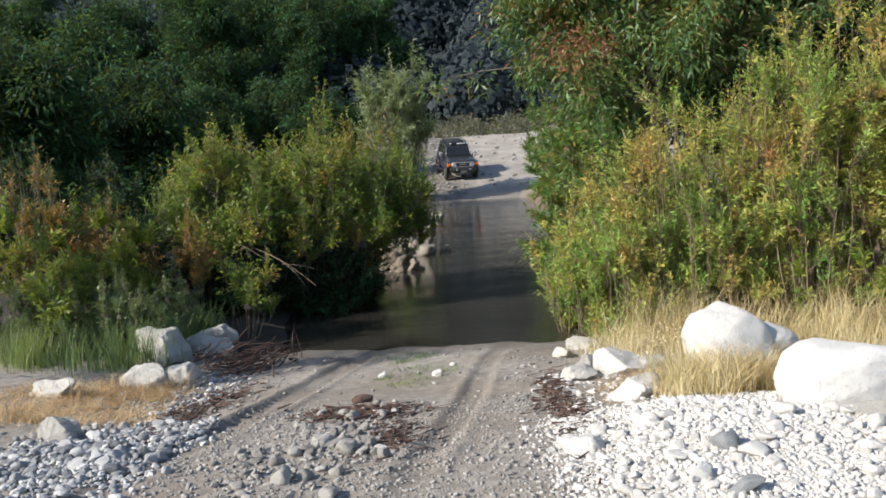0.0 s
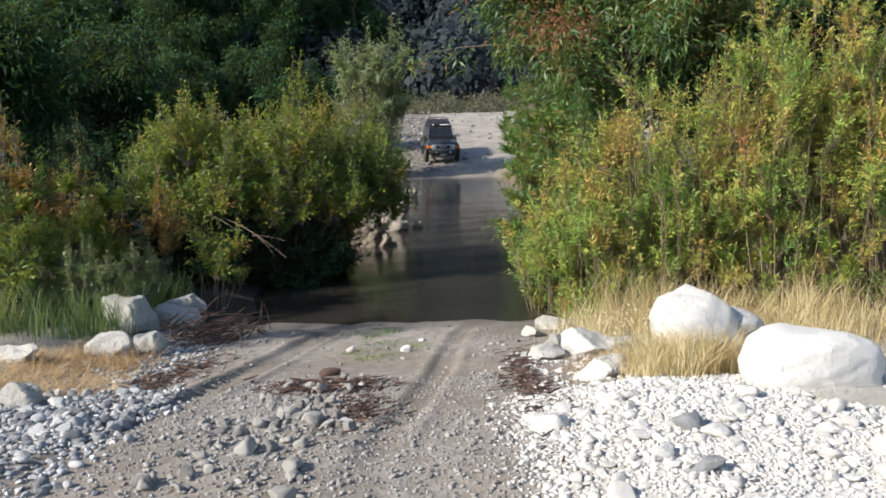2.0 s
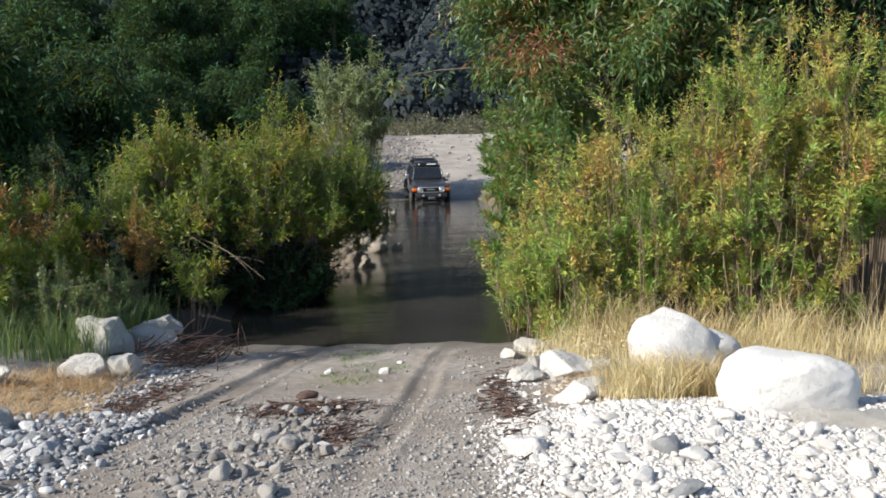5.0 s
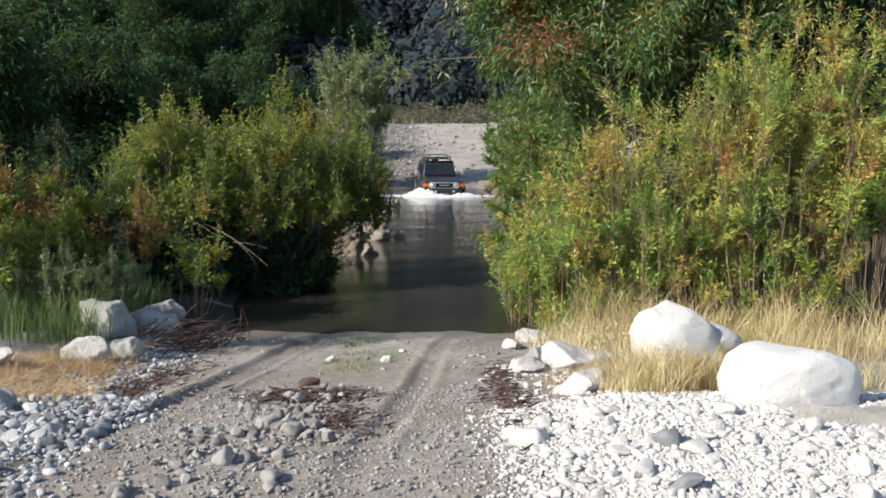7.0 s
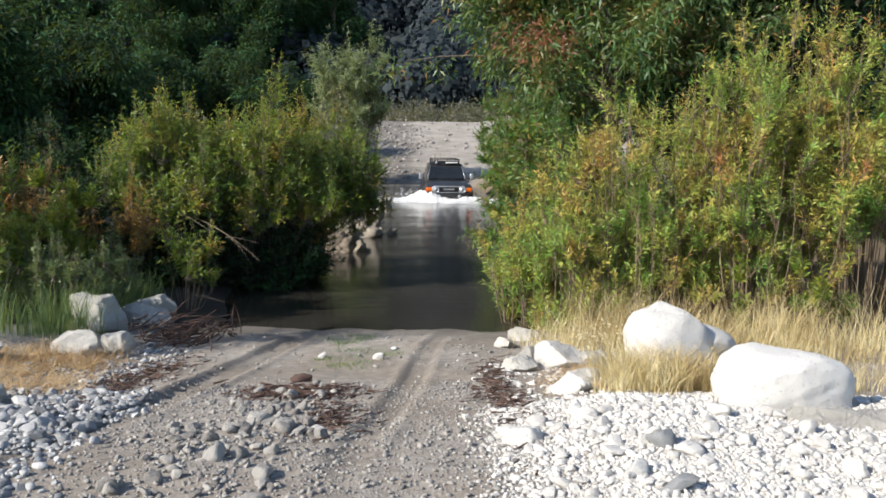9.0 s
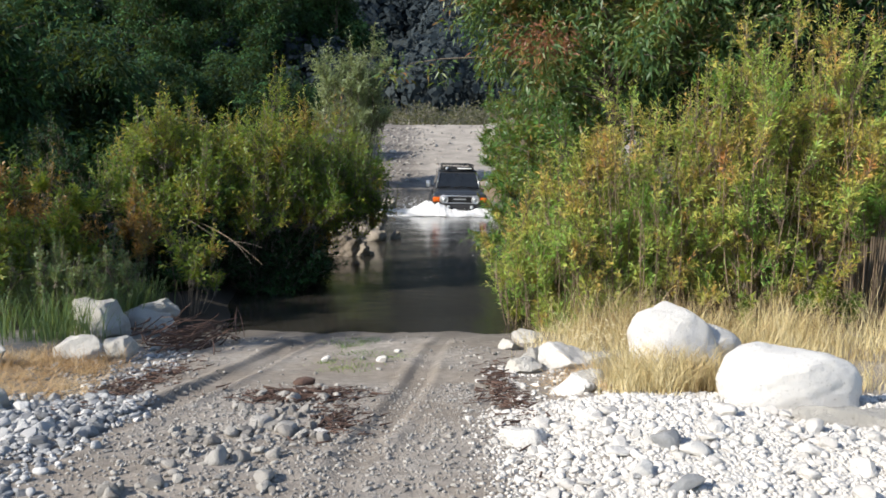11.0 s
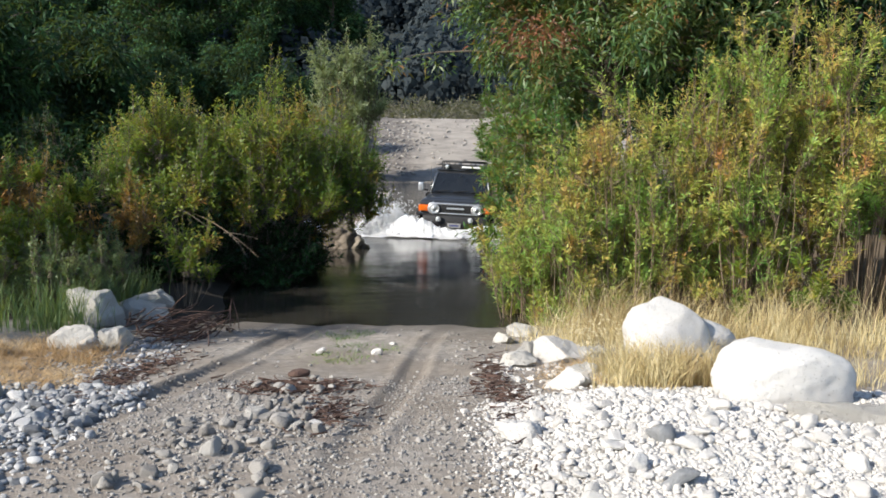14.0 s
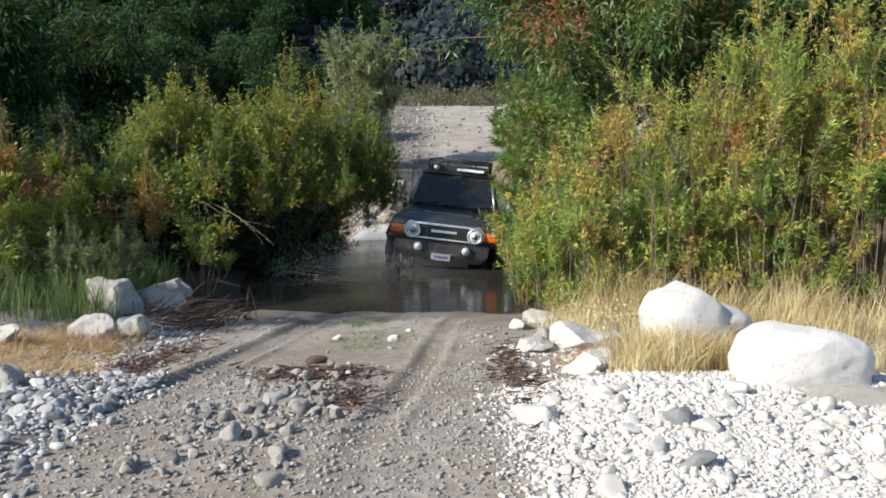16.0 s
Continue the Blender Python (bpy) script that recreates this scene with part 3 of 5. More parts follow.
def blades(name, label, category, pts, height, lean, mat, seed, width=0.006, spread_z=0.0):
    """Grass: bent tapering blades, three segments each, rooted at pts."""
    rng = np.random.RandomState(seed)
    n = len(pts)
    p = np.stack([pts[:, 0], pts[:, 1], ground_z(pts[:, 0], pts[:, 1]) - 0.02 + spread_z], -1)
    a = rng.uniform(0, 6.283, n)
    d = np.stack([np.cos(a), np.sin(a), np.zeros(n)], -1)
    side = np.stack([-np.sin(a + rng.normal(0, 0.8, n)), np.cos(a), np.zeros(n)], -1)
    hh = (height * rng.uniform(0.45, 1.15, n))[:, None]
    ln = (lean * rng.uniform(0.2, 1.4, n))[:, None] * hh
    w = width * rng.uniform(0.6, 1.4, (n, 1))
    rows = []
    for u, ws in ((0, 1.0), (0.35, 0.9), (0.7, 0.6), (1.0, 0.12)):
        c = p + np.array([0, 0, 1]) * hh * u * (1 - 0.12 * u) + d * ln * u * u
        rows += [c - side * w * ws, c + side * w * ws]
    v = np.stack(rows, 1)
    i = np.arange(n)[:, None] * 8
    f = np.concatenate([np.stack([i[:, 0] + k, i[:, 0] + k + 1, i[:, 0] + k + 3, i[:, 0] + k + 2], -1) for k in (0, 2, 4)])
    ob = mesh_obj(name, v.reshape(-1, 3), f, mat)
    return tagged(ob, label, category, kind="stuff")


def scatter(n, x0, x1, y0, y1, seed, clump=0.0):
    rng = np.random.RandomState(seed)
    p = np.stack([rng.uniform(x0, x1, n), rng.uniform(y0, y1, n)], -1)
    if clump:
        c = np.stack([rng.uniform(x0, x1, max(2, n // 60)), rng.uniform(y0, y1, max(2, n // 60))], -1)
        p = c[rng.randint(0, len(c), n)] + rng.normal(0, clump, (n, 2))
    return p


# right bank: tall autumn willows along the track and stream
R_LABEL = "dense yellow-green willow bush with orange leaf patches on the bank"
for x, y, rx, ry, h, s, sh in ((1.62, 10.5, 1.0, 1.0, 2.0, 1, 1900), (2.55, 10.2, 1.2, 1.0, 2.85, 2, 2900), (3.75, 9.9, 1.25, 1.0, 3.3, 3, 2900), (5.0, 9.9, 1.3, 1.0, 3.55, 4, 2600), (6.4, 9.6, 1.4, 1.1, 3.8, 5, 1800)):
    bush("willow_bush", R_LABEL, x, y, rx, ry, h, 110, sh, 22, 0.078, M["leaf_right"], 10 + s, low=(0.0, 0.0, 0.02, 0.08, 0.34, 0.26)[s], bias=1.25 if s < 3 else 0.85, foot=0.75 if s < 3 else 0.45, up=1.25, width=0.15, shoot=0.37, stem="stem_tan", group="willows on the near bank")
for x, y, rx, ry, h, s, sh in ((1.85, 13.0, 1.2, 1.3, 2.8, 1, 2000), (2.25, 16.5, 1.2, 1.5, 3.7, 2, 1500), (2.6, 21.0, 1.4, 2.0, 4.0, 3, 1200), (2.9, 27.0, 1.5, 2.4, 3.9, 4, 1000), (3.4, 34.0, 1.7, 2.6, 3.9, 5, 800)):
    bush("willow_bush", "green willow bush leaning over the stream", x, y, rx, ry, h, 55, sh, 17, 0.110 + 0.012 * s, M["leaf_stream"], 30 + s, low=0.06, up=0.55, width=0.18, group="willows by the stream")

# left bank
L_LABEL = "yellow-green shrub on the shaded stream bank"
for x, y, rx, ry, h, s, sh, lean, low in ((-4.2, 12.8, 1.15, 1.1, 2.2, 1, 2200, (0.35, -0.2), 0.64), (-3.0, 13.3, 1.5, 1.2, 2.65, 2, 3400, (0.40, 0.0), 0.60), (-2.9, 14.3, 1.15, 1.0, 2.55, 6, 2400, (0.95, 0.0), 0.66)):
    bush("bank_shrub", L_LABEL, x, y, rx, ry, h, 60, int(sh * 0.85), 20, 0.088, M["leaf_left"], 50 + s, low=low, up=0.95, width=0.20, shoot=0.36, group="shrubs on the shaded bank", lean=lean, foot=0.2)
# added low bushes whose darkened leaves stand for deep shade in the hollow
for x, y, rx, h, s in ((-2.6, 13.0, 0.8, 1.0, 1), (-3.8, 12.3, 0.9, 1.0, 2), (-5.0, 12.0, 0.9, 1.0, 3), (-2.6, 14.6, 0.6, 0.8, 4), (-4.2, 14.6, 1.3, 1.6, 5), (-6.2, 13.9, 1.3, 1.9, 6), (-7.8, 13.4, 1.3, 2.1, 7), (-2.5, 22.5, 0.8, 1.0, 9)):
    bush("undergrowth", "undergrowth below the overhanging shrubs, deep shade put into its dark leaves", x, y, rx, 0.7, h, 40, 1000, 14, 0.10, M["leaf_shade"], 95 + s, low=0.02, width=0.3, group="undergrowth on the bank")
for x, y, rx, h, s, sh in ((-3.0, 27, 1.25, 2.75, 4, 1100), (-6.2, 23, 1.4, 1.8, 1, 700), (-6.6, 29, 1.6, 1.9, 2, 700), (-6.9, 35, 1.7, 2.0, 3, 600)):
    bush("stream_shrub", "yellow-green shrub set back from the stream", x, y, rx, rx, h, 40, sh, 15, 0.12, M["leaf_left"], 60 + s, low=0.1, group="shrubs set back from the stream")
bush("small_shrub", "small yellow-green shrub with bare twigs beside the rocks", -3.12, 10.6, 0.50, 0.45, 1.05, 20, 190, 13, 0.075, M["leaf_left"], 71, low=0.3, up=0.6, width=0.28, shoot=0.22, foot=0.15)
for x, y, h, s in ((-5.0, 10.2, 1.75, 1), (-5.45, 10.0, 1.95, 2), (-4.6, 10.6, 1.5, 3), (-5.9, 10.3, 2.3, 4), (-4.9, 9.4, 1.3, 5)):
    bush("tall_weed", "tall leafy green and rust weed among the reeds", x, y, 0.45, 0.35, h, 9, 95, 17, 0.105, M["leaf_left"], 80 + s, low=0.25, up=1.4, shoot=0.30, group="tall weeds", category="weed")
for x, y, h, s in ((-5.6, 11.1, 2.45, 1), (-5.95, 10.9, 2.5, 2), (-4.75, 11.5, 1.45, 3), (-5.3, 11.8, 1.55, 4), (-4.2, 11.5, 1.25, 5)):
    bush("rust_shrub", "rust and orange leafed shrub beside the reeds", x, y, 0.5, 0.4, h, 15, 210, 15, 0.085, M["leaf_rust"], 980 + s, low=0.3, up=1.1, shoot=0.28, group="rust shrubs")
for x, y, h, s in ((-4.68, 10.9, 2.05, 1), (-4.95, 10.8, 1.6, 2), (-5.25, 10.8, 1.5, 3), (-4.3, 10.7, 1.45, 4), (-5.5, 10.6, 1.85, 5), (-4.45, 10.5, 1.15, 6), (-5.05, 10.4, 1.3, 7)):
    bush("tall_weed", "slender bright green stalk standing in the reeds", x, y, 0.10, 0.10, h, 2, 44, 16, 0.115, M["leaf_left"], 990 + s, low=0.2, up=1.5, shoot=0.18, group="stalks in the reeds", category="weed")
# leafy weeds between the boulders and the willows
for x, y, h, s in ((3.72, 8.6, 0.95, 1), (4.0, 8.5, 1.05, 2), (4.22, 8.6, 1.1, 3), (3.2, 8.9, 0.8, 4)):
    bush("tall_weed", "upright green weed in front of the willows", x, y, 0.10, 0.10, h, 3, 34, 16, 0.095, M["leaf_left"], 86 + s, low=0.2, up=1.8, shoot=0.18, group="weeds by the boulders", category="weed")

for k in range(3):
    bush("tall_weed", "slender green shoot rising above the willows", 2.95 + 0.16 * k, 10.2 + 0.1 * k, 0.12, 0.1, 3.3 - 0.12 * k, 2, 40, 16, 0.115, M["leaf_stream"], 970 + k, low=0.55, up=1.6, shoot=0.2, group="shoots above the willows", category="weed")
# trees
# sunlit trees that look shaded only through their darkened leaf colour
D_LABEL = "tall tree behind the shrubs, shade put into its dark green leaves"
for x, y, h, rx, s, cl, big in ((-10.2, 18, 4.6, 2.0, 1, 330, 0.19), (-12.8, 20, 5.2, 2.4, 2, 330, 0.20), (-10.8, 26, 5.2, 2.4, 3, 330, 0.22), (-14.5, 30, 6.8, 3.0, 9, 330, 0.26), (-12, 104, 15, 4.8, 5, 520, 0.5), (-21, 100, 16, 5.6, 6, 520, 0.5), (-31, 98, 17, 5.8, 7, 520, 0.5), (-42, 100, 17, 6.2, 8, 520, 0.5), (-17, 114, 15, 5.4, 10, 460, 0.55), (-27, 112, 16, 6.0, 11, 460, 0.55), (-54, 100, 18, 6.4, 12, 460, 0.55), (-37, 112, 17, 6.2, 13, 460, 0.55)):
    tree("bank_tree", D_LABEL, x, y, h, rx, rx, 0.02 * h, 56, cl, 85 if y < 50 else 55, big, M["leaf_shade"], 100 + s, low=0.06, group="trees behind the bank", spread=0.34 * rx ** 0.75)
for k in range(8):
    tree("thicket_tree", "low tree in the thicket beyond the shrubs, shade put into its leaves", -8.5 - 2.3 * k, 49 + 2.5 * (k % 3), 4.6 + 0.3 * (k % 4), 2.1, 2.0, 0.09, 40, 300, 60, 0.26, M["leaf_shade"], 180 + k, low=0.04, group="thicket beyond the shrubs", spread=0.6)
bush("silver_willow", "pale silver-green willow tree lit by the sun", -4.1, 42, 1.8, 1.8, 7.0, 70, 1000, 20, 0.25, M["leaf_pale"], 120, low=0.05, up=1.1, width=0.16, shoot=0.95, category="tree", stem="bark")
leaning = tree("leaning_tree", "mid-green tree with a rust branch hanging over the stream", 3.0, 14.6, 6.4, 3.4, 2.2, 0.14, 70, 620, 75, 0.135, M["leaf_tree"], 130, low=0.50, droop=0.02, spread=0.42, width=0.24)
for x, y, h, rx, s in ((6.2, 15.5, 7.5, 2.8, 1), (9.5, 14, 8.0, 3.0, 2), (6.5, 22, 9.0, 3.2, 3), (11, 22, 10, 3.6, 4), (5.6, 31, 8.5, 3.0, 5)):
    tree("bank_tree", "tall tree behind the willow bushes, shade put into its dark green leaves", x, y, h, rx, rx, 0.17, 46, 480, 66, 0.17, M["leaf_shade"], 140 + s, low=0.12, group="trees behind the bank", spread=0.6)



def dead_spray(owner, x, y, z, seed, n=420):
    """A spray of rust-coloured leaves on a dying branch of a tree."""
    r = np.random.RandomState(seed)
    off = r.normal(0, 1, (n, 3)) * np.array([0.26, 0.20, 0.14])
    base = np.array([x, y, z]) - np.array(owner.location) + off
    ln = 0.13 * r.uniform(0.6, 1.2, n)
    v, f = leaves_mesh(base, unit(off + r.normal(0, 0.3, (n, 3)) + np.array([0, 0, -0.2])), unit(r.normal(0, 1, (n, 3))), ln, ln * 0.24, r)
    mesh_obj("dead_branch", v, f, M["leaf_dead"], owner, "rust-coloured dying leaves")["kind"] = "stuff"


dead_spray(leaning, 1.5, 12.9, 3.75, 133)
for x, y, h, rx, cl, k in ((-6.9, 6.4, 4.0, 0.9, 70, 150), (-8.6, 8.1, 5.0, 1.0, 95, 151)):
    tree("shade_tree", "thin sparse tree whose branches shade the shore", x, y, h, rx, rx, 0.05, 24, cl, 34, 0.11, M["leaf_tree"], k, low=0.5, spread=0.28, group="thin trees beside the track")

# sage scrub on the far rise and woods on the hills
def scrub(name, label, category, pts, size, per, leaf, mat, seed, tall=0.8, shell=False):
    rng = np.random.RandomState(seed)
    n = len(pts)
    s = size * rng.uniform(0.6, 1.35, n)
    c = np.stack([pts[:, 0], pts[:, 1], ground_z(pts[:, 0], pts[:, 1], False) + s * tall * 0.45], -1)
    q = np.repeat(np.arange(n), per)
    off = unit(rng.normal(0, 1, (n * per, 3))) * (rng.uniform(0.15, 1, (n * per, 1)) ** 0.45) * s[q][:, None] * np.array([1, 1, tall])
    along = unit(off + rng.normal(0, 0.4, off.shape) * size)
    ln = leaf * rng.uniform(0.6, 1.3, n * per)
    out = unit(rng.normal(0, 1, off.shape))
    if shell:
        out = unit(off)
        along = unit(np.cross(out, rng.normal(0, 1, off.shape)))
    v, f = leaves_mesh(c[q] + off, along, out, ln, ln * (0.9 if shell else 0.5), rng)
    return tagged(mesh_obj(name, v, f, mat), label, category, kind="stuff")


pts = np.concatenate([scatter(70, -14, 16, 68, 78, 1), scatter(110, -25, 30, 78, 96, 2)])
scrub("sage_scrub", "grey-green sage scrub on the rise beyond the ford", "scrub", pts, 1.7, 260, 0.24, M["leaf_sage"], 3)
W_LABEL = "dark woods covering the hillside, blue-grey haze put into their leaves"
scrub("hill_woods", W_LABEL, "woods", scatter(300, -70, 70, 98, 150, 4), 4.8, 420, 1.0, M["leaf_far_haze"], 6, tall=1.1, shell=True)
scrub("hill_woods", W_LABEL, "woods", scatter(420, -120, 120, 150, 260, 5), 5.2, 260, 1.05, M["leaf_far_haze"], 7, tall=1.1, shell=True)

# grasses
blades("dry_grass", "tall pale dry grass around the boulders", "grass", np.concatenate([scatter(2600, 1.15, 2.0, 5.25, 6.4, 11, 0.06), scatter(2400, 2.2, 4.6, 5.8, 9.0, 12, 0.12), scatter(1700, 0.95, 3.2, 6.9, 9.2, 13, 0.14)]), 0.34, 0.75, M["dry"], 14, 0.0021)
blades("tall_grass", "tall golden grass stems before the willows", "grass", scatter(1100, 1.3, 5.2, 7.4, 9.3, 24, 0.16), 0.72, 0.55, M["dry"], 25, 0.0019)
blades("rust_grass", "low flattened orange-tan dry grass beside the cobbles", "grass", np.concatenate([scatter(4200, -4.4, -2.9, 5.9, 7.8, 15, 0.15), scatter(1800, -3.7, -2.7, 5.7, 7.0, 26, 0.13)]), 0.085, 2.6, M["rust"], 16, 0.0028)
blades("dry_grass", "pale bleached grass behind the upright boulder", "grass", scatter(1700, 1.5, 3.6, 7.2, 8.9, 44, 0.13), 0.52, 0.6, M["dry"], 45, 0.0026)
blades("rust_grass", "flattened pale orange grass beside the track rocks", "grass", scatter(1500, 0.85, 1.45, 5.6, 7.0, 46, 0.10), 0.07, 2.4, M["rust"], 47, 0.0028)
blades("rust_grass", "sparse upright orange-tan grass stems", "grass", scatter(700, -4.4, -2.9, 6.0, 7.6, 29, 0.10), 0.20, 0.8, M["rust"], 30, 0.0022)
blades("reeds", "grey-green reed bed in front of the shrubs", "reeds", np.concatenate([scatter(2200, -5.6, -3.7, 8.4, 10.6, 17, 0.16), scatter(400, -4.2, -3.3, 9.4, 11.0, 27, 0.12)]), 0.58, 0.42, M["reed"], 18, 0.004)
blades("track_weeds", "small green weeds on the track by the water", "weeds", np.concatenate([scatter(600, -1.2, -0.7, 8.6, 9.3, 19, 0.06), scatter(900, -1.05, -0.4, 7.2, 8.4, 28, 0.08)]), 0.05, 0.9, M["reed"], 20, 0.004)
for k in range(20):
    x, y = -5.8 + 0.108 * k, 9.35 + 0.55 * ((k * 7) % 5) / 2
    bush("mugwort", "feathery grey-green weed in the reed bed", x, y, 0.26, 0.24, 0.72 + 0.06 * ((k * 3) % 6), 12, 150, 15, 0.055, M["reed"], 900 + k, low=0.15, up=1.5, width=0.16, shoot=0.16, group="weeds in the reed bed", category="weed")


# ---- stones ----
def stone_shape(seed, sub=2, rough=0.22, flat=0.65, stretch=1.25, cuts=9, low=0.58):
    """Unit stone: a rounded lump with a few flattened facets."""
    rng = np.random.RandomState(seed)
    bm = bmesh.new()
    bmesh.ops.create_icosphere(bm, subdivisions=sub, radius=1.0)
    v = np.array([q.co[:] for q in bm.verts])
    f = np.array([[q.index for q in p.verts] for p in bm.faces])
    bm.free()
    for _ in range(cuts):
        d = unit(rng.normal(0, 1, 3))
        cut = rng.uniform(low, 0.92)
        over = np.maximum(0, v @ d - cut)
        v = v - over[:, None] * d * 0.97
    k = rng.uniform(0, 6.28, 3)
    v = v * (1 + rough * 0.5 * (np.sin(v[:, 0:1] * 2.3 + k[0]) * np.sin(v[:, 1:2] * 2.7 + k[1]) + 0.5 * np.sin(v[:, 2:3] * 5.1 + k[2]) * np.sin(v[:, 0:1] * 4.7 + k[1])))
    return v * np.array([stretch, 1.0, flat]), f


SHAPES = [stone_shape(200 + k, 2, 0.3, 0.55 + 0.07 * (k % 4), 1.05 + 0.15 * (k % 4), 9, 0.28) for k in range(14)]


GRAINS = [stone_shape(230 + k, 1, 0.2, 0.7, 1.0 + 0.15 * (k % 3), 2, 0.6) for k in range(8)]


def turn_z(v, a):
    c, s = np.cos(a), np.sin(a)
    return np.stack([v[..., 0] * c - v[..., 1] * s, v[..., 0] * s + v[..., 1] * c, v[..., 2]], -1)


def pebbles(name, label, pts, sizes, mat, seed, sink=0.25, shapes=SHAPES):
    """Many small stones as one mesh."""
    rng = np.random.RandomState(seed)
    vs, fs, off = [], [], 0
    pts = pts + rng.normal(0, 0.09, pts.shape)
    zz = ground_z(pts[:, 0], pts[:, 1])
    for (x, y), s, z in zip(pts, sizes, zz):
        v, f = shapes[rng.randint(len(shapes))]
        tilt = rng.normal(0, 0.4)
        w = v * s
        w = np.stack([w[:, 0], w[:, 1] * np.cos(tilt) - w[:, 2] * np.sin(tilt), w[:, 1] * np.sin(tilt) + w[:, 2] * np.cos(tilt)], -1)
        w = turn_z(w, rng.uniform(0, 6.28)) + np.array([x, y, z + s * sink])
        vs.append(w)
        fs.append(f + off)
        off += len(v)
    return tagged(mesh_obj(name, np.concatenate(vs), np.concatenate(fs), mat), label, "stones", kind="stuff")


def cobble_parts(pts, sizes, mat, seed, meshes):
    """Single cobbles lying on the ground, sharing a few meshes."""
    rng = np.random.RandomState(seed)
    zz = ground_z(pts[:, 0], pts[:, 1])
    for (x, y), s, z in zip(pts, sizes, zz):
        ob = new("cobble", meshes[rng.randint(len(meshes))])
        ob.parent = ground
        ob.matrix_basis = Matrix.LocRotScale((x, y, z + s * 0.38), Euler((rng.normal(0, 0.22), rng.normal(0, 0.22), rng.uniform(0, 6.28))), (s, s * rng.uniform(0.8, 1.2), s * rng.uniform(0.8, 1.15)))


def cobble_meshes(mat, count=9):
    out = []
    for k in range(count):
        ob = mesh_obj("cobble_shape", *stone_shape(260 + k, 3, 0.16, 0.72 + 0.08 * (k % 3), 1.05 + 0.14 * (k % 4), 13, 0.42), mat)
        out.append(ob.data)
        bpy.data.objects.remove(ob)
    return out


def boulder(name, label, x, y, z, sx, sy, sz, mat, seed, turn=0.0, sub=5, rough=0.16, group="", tilt=0.0, square=2.4, shear=0.0, cuts=5, low=0.72, keep=0.3):
    """A worn boulder: a squarish rounded block with a few broken faces, dents and pits."""
    rng = np.random.RandomState(seed)
    v, f = stone_shape(seed, sub, 0.0, 1.0, 1.0, 0)
    v = v / (np.abs(v) ** square).sum(1, keepdims=True) ** (1 / square)
    for _ in range(cuts):
        d = unit(rng.normal(0, 1, 3))
        v = v - np.maximum(0, v @ d - rng.uniform(low, 0.95))[:, None] * d * (1 - keep)
    for amp, k in ((rough * 0.45, 1.6), (rough * 0.20, 3.7), (rough * 0.10, 8.0), (rough * 0.05, 17.0)):
        p = rng.uniform(0, 6.28, 6)
        w = np.sin(v[:, 0] * k + p[0] + 1.3 * np.sin(v[:, 1] * k + p[1])) * np.sin(v[:, 1] * k * 1.1 + p[2] + 1.1 * np.sin(v[:, 2] * k + p[3])) + 0.6 * np.sin(v[:, 2] * k * 1.2 + p[4]) * np.sin(v[:, 0] * k * 0.9 + p[5])
        v = v * (1 + amp * w[:, None])
    v[:, 0] += shear * v[:, 2]
    ob = mesh_obj(name, v * np.array([sx, sy, sz]), f, mat, smooth=True)
    ob.matrix_basis = pose(x, y, z, 0, tilt, turn)
    return tagged(ob, label, "boulder", group)


boulder("boulder", "large smooth white granite boulder lying on cobbles", 2.14, 5.12, 0.80, 0.405, 0.33, 0.25, M["boulder"], 301, turn=-6, tilt=5, square=3.0, cuts=3)
boulder("boulder", "upright white granite boulder among dry grass", 1.90, 6.85, 0.62, 0.35, 0.34, 0.37, M["boulder"], 302, turn=8, shear=-0.25, cuts=7, low=0.66, keep=0.2)
boulder("boulder", "low white rock tail beside the upright boulder", 2.16, 6.95, 0.56, 0.34, 0.24, 0.22, M["boulder"], 303, turn=10)
boulder("flat_rock", "flat broken pale grey rock slab among the cobbles", 2.34, 4.45, 0.70, 0.40, 0.20, 0.17, M["boulder_grey"], 304, turn=-9, rough=0.7, cuts=12, square=2.7, low=0.66, keep=0.08)
G = "rocks along the track"
for x, y, s, k, m in ((0.95, 9.2, 0.16, 305, "boulder_grey"), (1.06, 7.2, 0.19, 306, "boulder"), (0.72, 7.05, 0.13, 307, "boulder_grey"), (1.40, 7.15, 0.12, 308, "boulder_grey"), (0.72, 8.6, 0.11, 309, "boulder_grey"), (0.95, 5.85, 0.14, 310, "boulder"), (0.48, 4.5, 0.105, 311, "boulder"), (1.15, 6.3, 0.10, 312, "boulder_grey"), (0.88, 7.5, 0.15, 313, "boulder_grey")):
    boulder("rock", "pale rounded rock at the track edge", x, y, float(ground_z(x, y)) + s * 0.22, s * 1.3, s, s * 0.8, M[m], k, turn=k * 37, sub=5, rough=0.35, cuts=14, square=2.8, low=0.60, keep=0.06, group=G)
